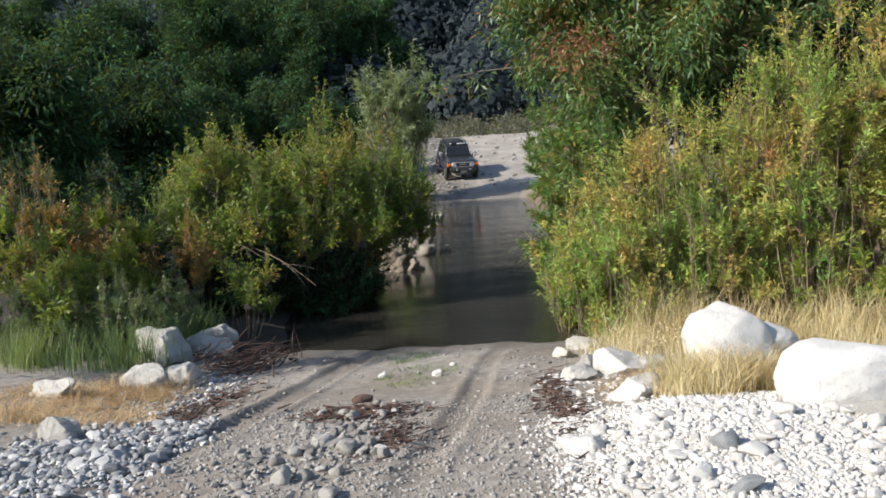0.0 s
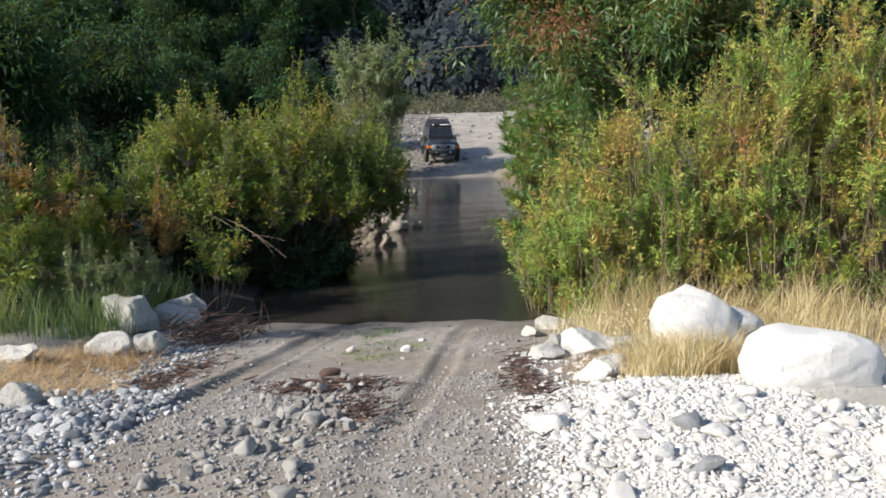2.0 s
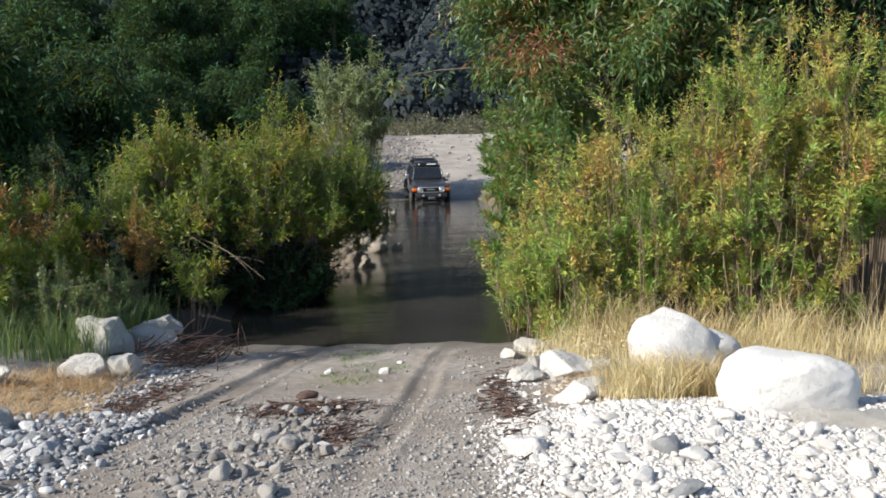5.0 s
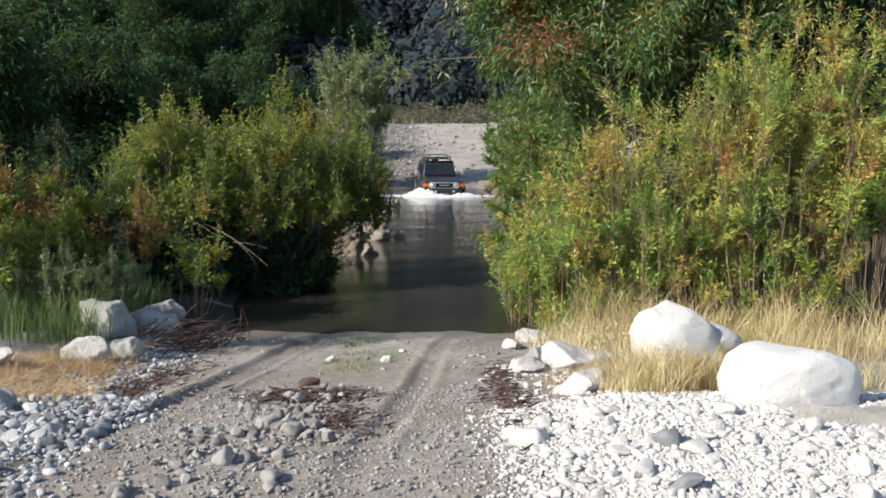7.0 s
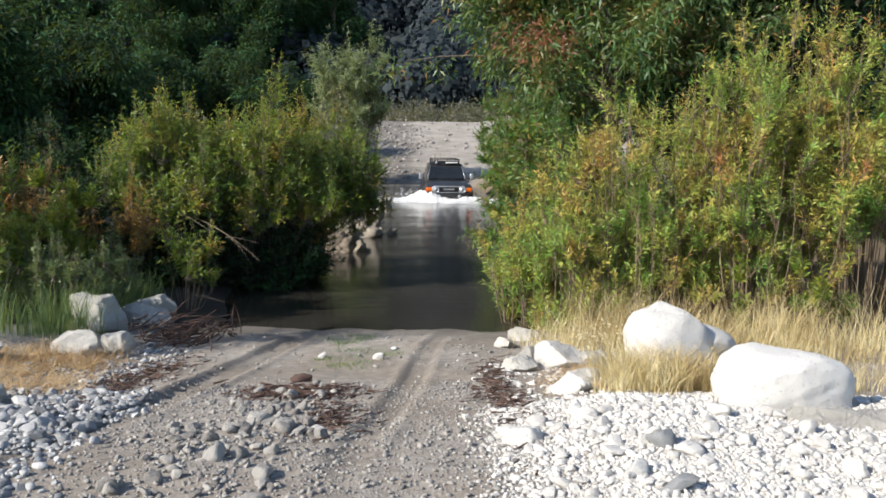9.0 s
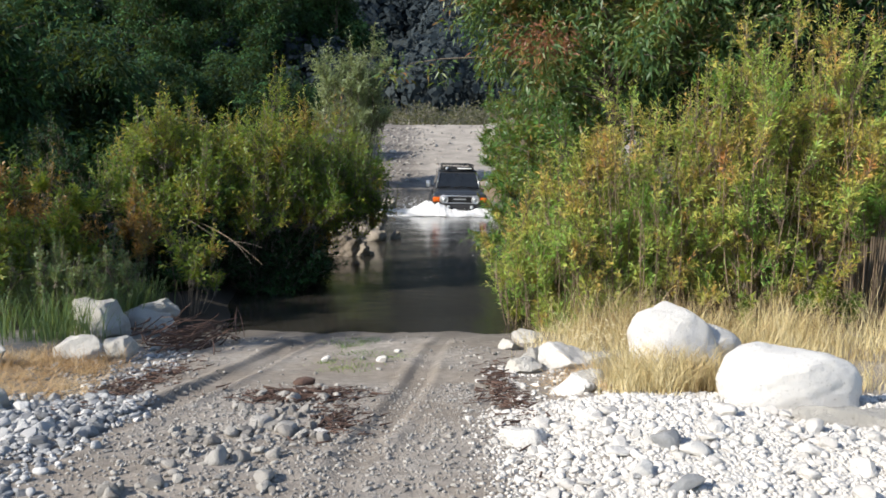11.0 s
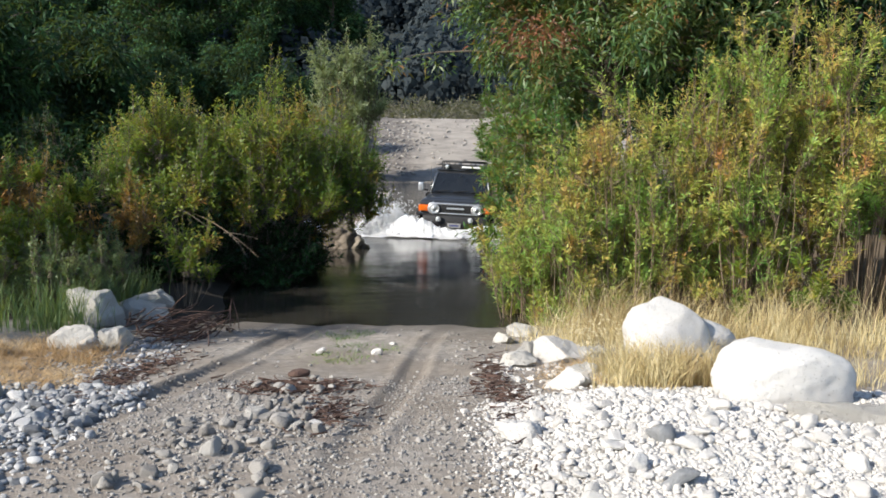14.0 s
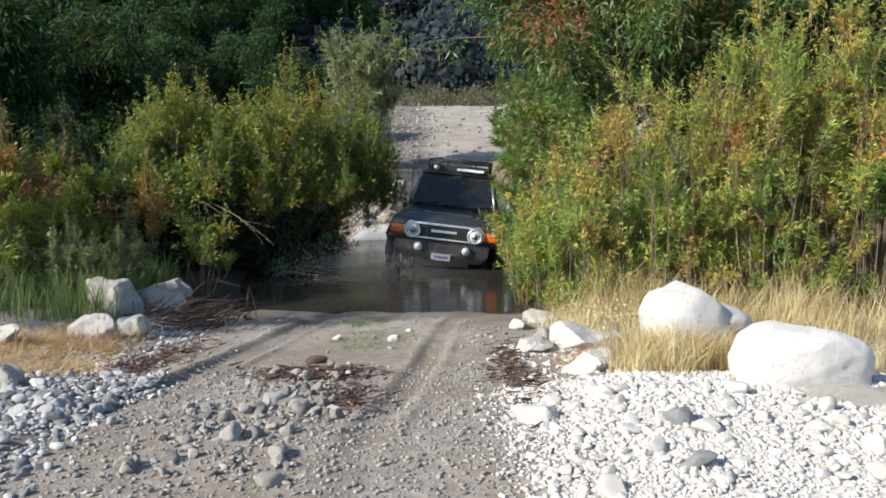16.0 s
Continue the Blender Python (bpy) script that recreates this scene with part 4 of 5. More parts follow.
for x, y, up, sx, sy, sz, k, lab in ((-3.70, 9.15, 0.13, 0.25, 0.23, 0.27, 321, "blocky pale grey rock beside the reeds"), (-3.34, 9.75, 0.06, 0.28, 0.2, 0.16, 322, "wedge-shaped grey rock beside driftwood"), (-3.28, 7.6, 0.06, 0.19, 0.15, 0.15, 323, "rough grey rock at the grass edge"), (-3.86, 7.1, 0.05, 0.20, 0.15, 0.13, 324, "pale rock half hidden in dry grass"), (-3.0, 7.95, 0.06, 0.16, 0.14, 0.15, 325, "small blue-grey rock beside the driftwood"), (-3.0, 5.5, 0.06, 0.13, 0.13, 0.13, 326, "round grey boulder at the edge of the cobbles"), (-2.93, 8.6, 0.03, 0.09, 0.08, 0.05, 327, "small white stone beside the driftwood"), (-3.28, 9.95, 0.20, 0.24, 0.18, 0.11, 328, "grey rock lying on another rock")):
    boulder("rock", lab, x, y, float(ground_z(x, y)) + up - 0.02, sx * 1.1, sy, sz, M["boulder_grey"], k, turn=(k * 23) % 36 - 18, sub=5, rough=0.30, cuts=8 if k == 321 else 15, square=5.0 if k == 321 else 3.2, low=0.74 if k == 321 else 0.58, keep=0.06, group="rocks on the shaded bank")
for x, y, sx, sy, sz, k in ((-1.90, 17.2, 0.30, 0.26, 0.33, 331), (-1.60, 17.1, 0.24, 0.2, 0.20, 332), (-1.92, 20.0, 0.55, 0.36, 0.50, 333), (-1.04, 20.1, 0.10, 0.09, 0.13, 334), (-1.90, 30.2, 0.2, 0.2, 0.26, 336), (-2.0, 28.6, 0.2, 0.18, 0.2, 337), (-2.3, 24, 0.4, 0.4, 0.3, 338), (-2.3, 26.5, 0.35, 0.3, 0.25, 339)):
    boulder("stream_rock", "tan and white rock at the edge of the stream", x, y, 0.02, sx, sy, sz, M["boulder_stream"], k, turn=(k * 31) % 40 - 20, sub=5, rough=0.95, cuts=9, low=0.68, keep=0.15, group="rocks in the stream")

rng = np.random.RandomState(400)


def sizes_of(n, lo, hi, power=2.2):
    return lo + (hi - lo) * rng.uniform(0, 1, n) ** power


# cobble banks: the larger ones singly, the small ones as gravel
WHITE, GREY, ROAD = cobble_meshes(M["stone_white"]), cobble_meshes(M["stone_grey"]), cobble_meshes(M["stone_road"])
p = scatter(150, 0.45, 2.6, 3.3, 4.9, 401)
cobble_parts(p, sizes_of(len(p), 0.022, 0.062), None, 402, WHITE)
p = scatter(130, -3.0, -2.02, 4.35, 6.0, 403)
cobble_parts(p, sizes_of(len(p), 0.028, 0.060, 1.6), None, 404, GREY)
p = np.concatenate([scatter(60, -1.55, -0.75, 3.5, 4.9, 405), scatter(64, -1.35, -0.65, 4.6, 6.1, 406), scatter(12, -1.2, -0.8, 5.6, 6.4, 408)])
cobble_parts(p, sizes_of(len(p), 0.018, 0.058, 1.7), None, 407, ROAD)
for (x, y, s, k) in ((-1.05, 7.8, 0.062, 0), (-0.52, 7.7, 0.055, 1), (-0.42, 8.4, 0.03, 2), (-0.69, 4.8, 0.035, 3)):
    cobble_parts(np.array([[x, y]]), [s], None, 410 + k, WHITE)
cobble_parts(np.array([[0.92, 3.72], [1.04, 3.5], [1.12, 4.05], [2.3, 4.0]]), [0.070, 0.075, 0.085, 0.07], None, 420, GREY)

p = np.concatenate([scatter(700, 0.5, 4.2, 1.6, 3.4, 428), scatter(500, 2.7, 4.2, 2.2, 5.2, 427), scatter(4600, 0.35, 2.9, 3.2, 5.3, 430), scatter(500, 0.5, 1.2, 5.2, 7.4, 429)])
pebbles("gravel", "bright white and pale grey river gravel on the bank", p, sizes_of(len(p), 0.006, 0.032, 2.4), M["stone_white"], 431)
p = np.concatenate([scatter(700, -4.6, -1.9, 1.8, 3.6, 425), scatter(450, -4.6, -3.0, 3.0, 5.9, 426), scatter(2500, -3.1, -2.0, 4.25, 5.9, 432), scatter(420, -2.6, -1.9, 3.4, 4.4, 435), scatter(260, -2.9, -2.35, 5.6, 7.6, 433), scatter(420, -3.3, -2.5, 6.6, 8.5, 436)])
pebbles("gravel", "blue-grey rounded river cobbles beside the track", p, sizes_of(len(p), 0.007, 0.033, 1.5), M["stone_grey"], 434)
p = scatter(6500, -1.9, 0.7, 3.2, 6.4, 445)
pebbles("gravel", "fine grey grit on the dirt track", p, sizes_of(len(p), 0.003, 0.013, 1.8), M["stone_road"], 446, shapes=GRAINS)
p = scatter(12000, 0.3, 2.9, 3.2, 5.4, 447)
pebbles("gravel", "fine white grit between the cobbles of the bank", p, sizes_of(len(p), 0.005, 0.015, 1.1), M["stone_white"], 448, shapes=GRAINS)
p = np.concatenate([scatter(1000, -1.55, -0.5, 3.5, 6.3, 435), scatter(1200, -1.8, 0.5, 3.3, 4.9, 436), scatter(600, 0.15, 0.75, 3.6, 8.8, 437), scatter(420, -2.3, 0.6, 5.0, 9.6, 438), scatter(260, -2.6, -2.0, 5.6, 8.2, 439)])
pebbles("gravel", "grey-brown stones scattered on the dirt track", p, sizes_of(len(p), 0.003, 0.024, 2.6), M["stone_road"], 440)
p = np.concatenate([scatter(170, -2.6, -2.0, 18.5, 30, 441), scatter(300, -4, 4, 43.5, 66, 442), scatter(420, -3.5, -0.8, 44, 63, 443)])
pebbles("gravel", "pale stones along the far water edge and rise", p, sizes_of(len(p), 0.03, 0.16, 3.0), M["stone_road"], 444)


def flowers():
    r = np.random.RandomState(450)
    n = 150
    x, y = r.uniform(1.15, 1.75, n), r.uniform(6.5, 8.2, n)
    c = np.stack([x, y, ground_z(x, y) + r.uniform(0.10, 0.30, n)], -1)
    vs, fs = [], []
    for k in range(n):
        v, f = SHAPES[k % 8]
        vs.append(v * np.array([1, 1, 0.5]) * r.uniform(0.006, 0.013) + c[k])
        fs.append(f + k * len(v))
    return tagged(mesh_obj("wildflowers", np.concatenate(vs), np.concatenate(fs), M["petal"]), "small cream wildflower heads in the dry grass", "flowers", kind="stuff")


flowers()


# ---- driftwood and twigs ----
def sticks(name, label, n, x, y, rx, ry, length, radius, mat, seed, lift=0.2, rise=0.25):
    rng = np.random.RandomState(seed)
    a = rng.normal(0.25, 0.95, n)
    c = np.stack([x + rng.normal(0, rx, n), y + rng.normal(0, ry, n)], -1)
    z = ground_z(c[:, 0], c[:, 1]) + rng.uniform(0.005, lift, n)
    d = np.stack([np.cos(a), np.sin(a), rng.normal(0, rise, n) + rise * np.cos(a)], -1) * (length * rng.uniform(0.3, 1, n))[:, None] * 0.5
    m = np.stack([c[:, 0], c[:, 1], z], -1)
    paths = curve_paths(m - d, m + d, rng.normal(0, 0.30, (n, 3)) * length * 0.25, 6)
    v, f = tubes_mesh(paths, (radius * rng.uniform(0.4, 1.2, n))[:, None] * np.linspace(1, 0.35, 6)[None], 5)
    return tagged(mesh_obj(name, v, f, mat, smooth=True), label, "driftwood")


pile = new("driftwood_pile")
tagged(pile, "tangled dark driftwood and roots beside the grey rocks", "driftwood")
for k in range(120):
    r = np.random.RandomState(700 + k)
    o = sticks("stick", "", 1, -2.66 + float(np.clip(r.normal(0, 0.27), -0.5, 0.42)), 8.95 + float(np.clip(r.normal(0, 0.34), -0.6, 0.8)), 0.01, 0.01, 0.60, 0.011, M["wood"], 700 + k, 0.24, 0.26)
    del o["category"]
    o.parent = pile
for lab, n, x, y, rx, ry, ln, k in (("dark reddish mat of wood debris on the track", 200, -0.98, 5.95, 0.20, 0.15, 0.16, 502), ("dark wood debris strewn at the track edge", 140, 0.47, 6.1, 0.08, 0.7, 0.13, 503), ("dark wood debris along the cobbles", 170, -2.35, 6.6, 0.12, 0.6, 0.12, 504), ("dark wood scraps below the debris mat", 90, -0.62, 5.1, 0.10, 0.25, 0.10, 506)):
    tagged(sticks("driftwood_mat", lab, n * 2, x, y, rx, ry, ln, 0.007, M["wood"], k, 0.03, 0.05), kind="stuff")
for k, (p0, p1, bow, r) in enumerate((((-3.45, 12.0, 1.15), (-2.33, 11.2, 0.64), (0.0, 0, 0.14), 0.014), ((-2.85, 11.5, 0.92), (-2.30, 11.1, 0.88), (0, 0, 0.04), 0.007), ((-3.7, 11.9, 1.25), (-2.93, 11.2, 0.98), (0, 0, 0.08), 0.010), ((-2.8, 11.6, 0.88), (-2.45, 11.2, 0.58), (0.05, 0, 0.04), 0.007))):
    v, f = tubes_mesh(curve_paths(np.array([p0]), np.array([p1]), np.array([bow]), 9), 0.75 * r * np.linspace(1, 0.3, 9)[None], 6)
    tagged(mesh_obj("bare_branch", v, f, M["twig"] if k else M["stem_tan"], smooth=True), "bare grey branch hanging from the shrub over the bank", "branch", "bare branches")
for x, y, s, k, lab in ((-1.06, 6.5, 0.062, 510, "dark chunk of wood lying on the track"), (-2.22, 7.05, 0.028, 511, "small dark clod on the bare track")):
    v, f = stone_shape(k, 3, 0.3, 0.6, 1.4)
    clod = tagged(mesh_obj("wood_chunk", v * s, f, M["wood"], smooth=True), lab, "wood")
    clod.location = (x, y, float(ground_z(x, y)) + s * 0.4)


# ---- vehicle ----
def add_box(bm, x0, x1, y0, y1, z0, z1, bevel=0.0, seg=2):
    r = bmesh.ops.create_cube(bm, size=1.0, matrix=Matrix.Translation(((x0 + x1) / 2, (y0 + y1) / 2, (z0 + z1) / 2)) @ Matrix.Diagonal((x1 - x0, y1 - y0, z1 - z0, 1)))
    if bevel:
        es = list({e for v in r["verts"] for e in v.link_edges})
        bmesh.ops.bevel(bm, geom=es, offset=bevel, segments=seg, affect="EDGES", profile=0.6)


def box(*a, **k):
    bm = bmesh.new()
    add_box(bm, *a, **k)
    return bm


def cyl(x, y, z, r, depth, axis="Y", seg=28, r2=None, bevel=0.0):
    bm = bmesh.new()
    turn = {"Y": Matrix.Rotation(math.pi / 2, 4, "X"), "X": Matrix.Rotation(math.pi / 2, 4, "Y"), "Z": Matrix.Identity(4)}[axis]
    bmesh.ops.create_cone(bm, cap_ends=True, segments=seg, radius1=r, radius2=r if r2 is None else r2, depth=depth, matrix=Matrix.Translation((x, y, z)) @ turn)
    if bevel:
        bmesh.ops.bevel(bm, geom=[e for e in bm.edges if any(len(f.verts) > 4 for f in e.link_faces)], offset=bevel, segments=2, affect="EDGES")
    return bm


def ring(x, y, z, r, tube, axis="Y", seg=32, sides=8, arc=(0, 6.2832)):
    """A round bar bent to a ring or an arc."""
    bm = bmesh.new()
    full = arc[1] - arc[0] > 6.2
    rows = []
    for i in range(seg if full else seg + 1):
        a = arc[0] + (arc[1] - arc[0]) * i / seg
        row = []
        for j in range(sides):
            b = 2 * math.pi * j / sides
            d, o = r + tube * math.cos(b), tube * math.sin(b)
            p = (d * math.cos(a), o, d * math.sin(a)) if axis == "Y" else (o, d * math.cos(a), d * math.sin(a))
            row.append(bm.verts.new((x + p[0], y + p[1], z + p[2])))
        rows.append(row)
    for i in range(len(rows) if full else len(rows) - 1):
        q, w = rows[i], rows[(i + 1) % len(rows)]
        for j in range(sides):
            bm.faces.new((q[j], q[(j + 1) % sides], w[(j + 1) % sides], w[j]))
    bmesh.ops.recalc_face_normals(bm, faces=bm.faces)
    return bm


def prism(profile, wide, bevel=0.03):
    """A body from a side profile of (y, z) and a half width for each height."""
    bm = bmesh.new()
    a = [bm.verts.new((-wide(z), y, z)) for y, z in profile]
    b = [bm.verts.new((wide(z), y, z)) for y, z in profile]
    bm.faces.new(a)
    bm.faces.new(b[::-1])
    for i in range(len(profile)):
        j = (i + 1) % len(profile)
        bm.faces.new((a[j], a[i], b[i], b[j]))
    bmesh.ops.recalc_face_normals(bm, faces=bm.faces)
    bmesh.ops.bevel(bm, geom=list(bm.edges), offset=bevel, segments=3, affect="EDGES", profile=0.55)
    return bm


def bar(p0, p1, r, sides=8):
    bm = bmesh.new()
    p0, p1 = Vector(p0), Vector(p1)
    d = p1 - p0
    bmesh.ops.create_cone(bm, cap_ends=True, segments=sides, radius1=r, radius2=r, depth=d.length, matrix=Matrix.Translation((p0 + p1) / 2) @ d.to_track_quat("Z", "Y").to_matrix().to_4x4())
    return bm


def build_vehicle():
    car = new("off_road_vehicle")
    tagged(car, "dark graphite off-road vehicle with roof rack fording the stream", "vehicle")
    # lower body, with arches cut by the dark flares over the wheels
    part("body", prism([(-1.98, 0.62), (-2.06, 0.78), (-2.06, 1.06), (-1.98, 1.12), (-0.86, 1.20), (2.12, 1.20), (2.16, 0.70), (2.05, 0.52), (-1.85, 0.52)], lambda z: 0.62 if z < 0.66 else 0.86 if z < 1.1 else 0.76, 0.045), M["paint"], car, smooth=True)
    part("hood", prism([(-2.03, 1.08), (-1.9, 1.155), (-0.92, 1.225), (-0.92, 1.16), (-2.0, 1.05)], lambda z: 0.70, 0.02), M["paint"], car, "dark hood", smooth=True)
    part("hood_bulge", prism([(-1.80, 1.15), (-1.66, 1.185), (-1.0, 1.235), (-1.0, 1.18)], lambda z: 0.40, 0.012), M["paint"], car, smooth=True)
    for s in (-1, 1):
        bm = prism([(-2.02, 0.72), (-1.98, 1.08), (-0.90, 1.15), (-0.86, 0.72)], lambda z: 0.15, 0.06)
        for v in bm.verts:
            if s * v.co.x > 0.03:
                v.co.x -= s * 0.12 * max(0.0, (v.co.z - 0.84) / 0.26)
            v.co.y += 0.10 * max(0.0, s * v.co.x / 0.15) * (v.co.y < -1.5)
        bmesh.ops.translate(bm, verts=bm.verts, vec=(s * 0.80, 0, 0))
        part("fender", bm, M["paint"], car, smooth=True)
        for y in (-1.345, 1.345):
            bm = ring(s * 0.87, y, 0.40, 0.46, 0.075, axis="X", seg=20, arc=(0.05, math.pi - 0.05))
            part("wheel_flare", bm, M["black"], car, "black wheel-arch flare", smooth=True)
        part("side_step", box(s * 0.98 - 0.08, s * 0.98 + 0.08, -0.85, 0.85, 0.42, 0.48, bevel=0.02), M["black"], car)
        d = part("door", box(s * 0.865 - 0.012, s * 0.865 + 0.012, -0.62, 0.55, 0.60, 1.19, bevel=0.01), M["paint"], car)
        part("door_handle", box(s * 0.885 - 0.014, s * 0.885 + 0.014, 0.32, 0.48, 1.02, 1.06, bevel=0.008), M["black"], d)
    # cabin
    part("cabin", prism([(-0.82, 1.19), (-0.42, 1.70), (-0.30, 1.77), (1.88, 1.76), (2.08, 1.19)], lambda z: 0.775 - 0.15 * (z - 1.19) / 0.58, 0.05), M["paint"], car, smooth=True)
    bm = bmesh.new()
    q = [bm.verts.new(p) for p in ((-0.69, -0.835, 1.235), (0.69, -0.835, 1.235), (0.59, -0.468, 1.685), (-0.59, -0.468, 1.685))]
    f = bm.faces.new(q)
    r = bmesh.ops.extrude_face_region(bm, geom=[f])
    bmesh.ops.translate(bm, verts=[v for v in r["geom"] if isinstance(v, bmesh.types.BMVert)], vec=(0, 0.02, 0.016))
    ws = part("windshield", bm, M["glass"], car, "steep dark windshield")
    for x in (-0.45, 0.0, 0.42):
        part("wiper", bar((x - 0.16, -0.835, 1.255), (x + 0.20, -0.815, 1.285), 0.010, 6), M["black"], ws)
    part("mirror_stem", bar((0, -0.78, 1.64), (0, -0.50, 1.66), 0.008, 6), M["black"], ws)
    for s in (-1, 1):
        bm = bmesh.new()
        q = [bm.verts.new(p) for p in ((s * 0.780, -0.60, 1.24), (s * 0.780, 0.50, 1.24), (s * 0.665, 0.50, 1.66), (s * 0.665, -0.30, 1.66))]
        f = bm.faces.new(q)
        r = bmesh.ops.extrude_face_region(bm, geom=[f])
        bmesh.ops.translate(bm, verts=[v for v in r["geom"] if isinstance(v, bmesh.types.BMVert)], vec=(s * 0.006, 0, 0.002))
        part("side_window", bm, M["glass"], car)
        bm = bmesh.new()
        q = [bm.verts.new(p) for p in ((s * 0.780, 0.72, 1.26), (s * 0.780, 1.80, 1.26), (s * 0.665, 1.72, 1.64), (s * 0.665, 0.72, 1.64))]
        f = bm.faces.new(q)
        r = bmesh.ops.extrude_face_region(bm, geom=[f])
        bmesh.ops.translate(bm, verts=[v for v in r["geom"] if isinstance(v, bmesh.types.BMVert)], vec=(s * 0.006, 0, 0.002))
        part("side_window", bm, M["glass"], car)
        mir = part("side_mirror", box(s * 0.99 - 0.075, s * 0.99 + 0.075, -0.66, -0.55, 1.22, 1.45, bevel=0.035), M["chrome"], car, "bright silver side mirror", smooth=True)
        part("mirror_arm", bar((s * 0.82, -0.58, 1.25), (s * 0.95, -0.60, 1.29), 0.02, 8), M["black"], mir)
    for s in (-1, 1):
        part("windshield_pillar", bar((s * 0.725, -0.83, 1.22), (s * 0.615, -0.455, 1.70), 0.026), M["alloy"], car, "silver windshield pillar", smooth=True)
    part("roof", box(-0.64, 0.64, -0.36, 1.90, 1.755, 1.80, bevel=0.02), M["paint"], car, smooth=True)
    # front
    gr = part("grille", box(-0.64, 0.64, -2.115, -2.05, 0.80, 1.03, bevel=0.03), M["black"], car, "black grille with silver surround", smooth=True)
    for z0, z1 in ((1.005, 1.045), (0.785, 0.82)):
        part("grille_surround", box(-0.50, 0.50, -2.135, -2.09, z0, z1, bevel=0.012), M["chrome"], gr, "silver grille surround", smooth=True)
    for s in (-1, 1):
        part("grille_surround", ring(s * 0.50, -2.11, 0.915, 0.125, 0.020, arc=(-1.5708 if s > 0 else 1.5708, 1.5708 if s > 0 else 4.7124), seg=16), M["chrome"], gr, "silver grille surround", smooth=True)
    for k in range(4):
        part("grille_bar", box(-0.38, 0.38, -2.125, -2.10, 0.84 + 0.04 * k, 0.852 + 0.04 * k, bevel=0.003), M["black"], gr)
    part("badge", box(-0.20, 0.20, -2.140, -2.118, 0.905, 0.945, bevel=0.004), M["chrome"], gr, "plain silver lettering bar")
    for s in (-1, 1):
        hl = part("headlight", cyl(s * 0.485, -2.12, 0.905, 0.100, 0.07, bevel=0.012), M["lens"], car, "round clear headlight", smooth=True)
        part("headlight_ring", ring(s * 0.485, -2.15, 0.905, 0.106, 0.016), M["chrome"], hl, smooth=True)
        part("bulb_cup", cyl(s * 0.485, -2.157, 0.905, 0.045, 0.012), M["alloy"], hl, smooth=True)
        part("turn_signal", box(s * 0.735 - 0.125, s * 0.735 + 0.125, -2.10, -1.93, 0.83, 0.985, bevel=0.03), M["amber"], car, "orange corner turn signal", smooth=True)
        fl = part("fog_lamp", cyl(s * 0.37, -2.285, 0.685, 0.072, 0.07, bevel=0.01), M["lens"], car, "round white driving lamp", smooth=True)
        part("lamp_ring", ring(s * 0.37, -2.32, 0.685, 0.074, 0.010), M["black"], fl, smooth=True)
    part("front_bumper", prism([(-2.25, 0.48), (-2.28, 0.60), (-2.24, 0.76), (-2.02, 0.78), (-2.02, 0.46)], lambda z: 0.74 if z > 0.55 else 0.60, 0.03), M["black"], car, "black steel front bumper", smooth=True)
    part("skid_plate", prism([(-2.20, 0.47), (-1.85, 0.32), (-1.80, 0.36), (-2.05, 0.50)], lambda z: 0.42, 0.01), M["alloy"], car)
    pl = part("number_plate", box(-0.15, 0.15, -2.315, -2.295, 0.50, 0.60, bevel=0.004), M["plate"], car, "white number plate")
    part("plate_bar", box(-0.11, 0.11, -2.321, -2.317, 0.53, 0.57), M["ink"], pl)
    part("rear_bumper", box(-0.84, 0.84, 2.05, 2.28, 0.48, 0.72, bevel=0.03), M["black"], car)
    # roof rack
    rk = part("roof_rack", box(-0.50, 0.50, -0.22, 1.75, 1.835, 1.855), M["black"], car, "black tubular roof rack")
    for x in (-0.52, 0.52):
        part("rack_rail", bar((x, -0.28, 1.98), (x, 1.80, 1.98), 0.018), M["black"], rk, smooth=True)
        part("rack_rail", bar((x, -0.28, 1.86), (x, 1.80, 1.86), 0.018), M["black"], rk, smooth=True)
        for y in (-0.28, 0.15, 0.70, 1.25, 1.80):
            part("rack_post", bar((x, y, 1.79), (x, y, 1.98), 0.013), M["black"], rk, smooth=True)
    for y in (-0.28, 1.80):
        for z in (1.86, 1.98):
            part("rack_rail", bar((-0.52, y, z), (0.52, y, z), 0.018), M["black"], rk, smooth=True)
        for x in (-0.2, 0.2):
            part("rack_post", bar((x, y, 1.86), (x, y, 1.98), 0.013), M["black"], rk, smooth=True)
    part("wind_deflector", box(-0.48, 0.48, -0.36, -0.34, 1.80, 1.92, bevel=0.006), M["black"], rk)
    lb = part("light_bar", box(-0.02, 0.46, -0.42, -0.37, 1.835, 1.88, bevel=0.012), M["white_paint"], car, "white roof light bar", smooth=True)
    part("light_bar_bracket", box(0.10, 0.14, -0.41, -0.34, 1.79, 1.84), M["black"], lb)
    part("roof_lamp", cyl(-0.38, -0.39, 1.855, 0.05, 0.06), M["lens"], car, smooth=True)
    part("antenna", bar((-0.70, -0.95, 1.18), (-0.74, -0.80, 1.85), 0.006, 6), M["black"], car)
    # wheels
    wheels = []
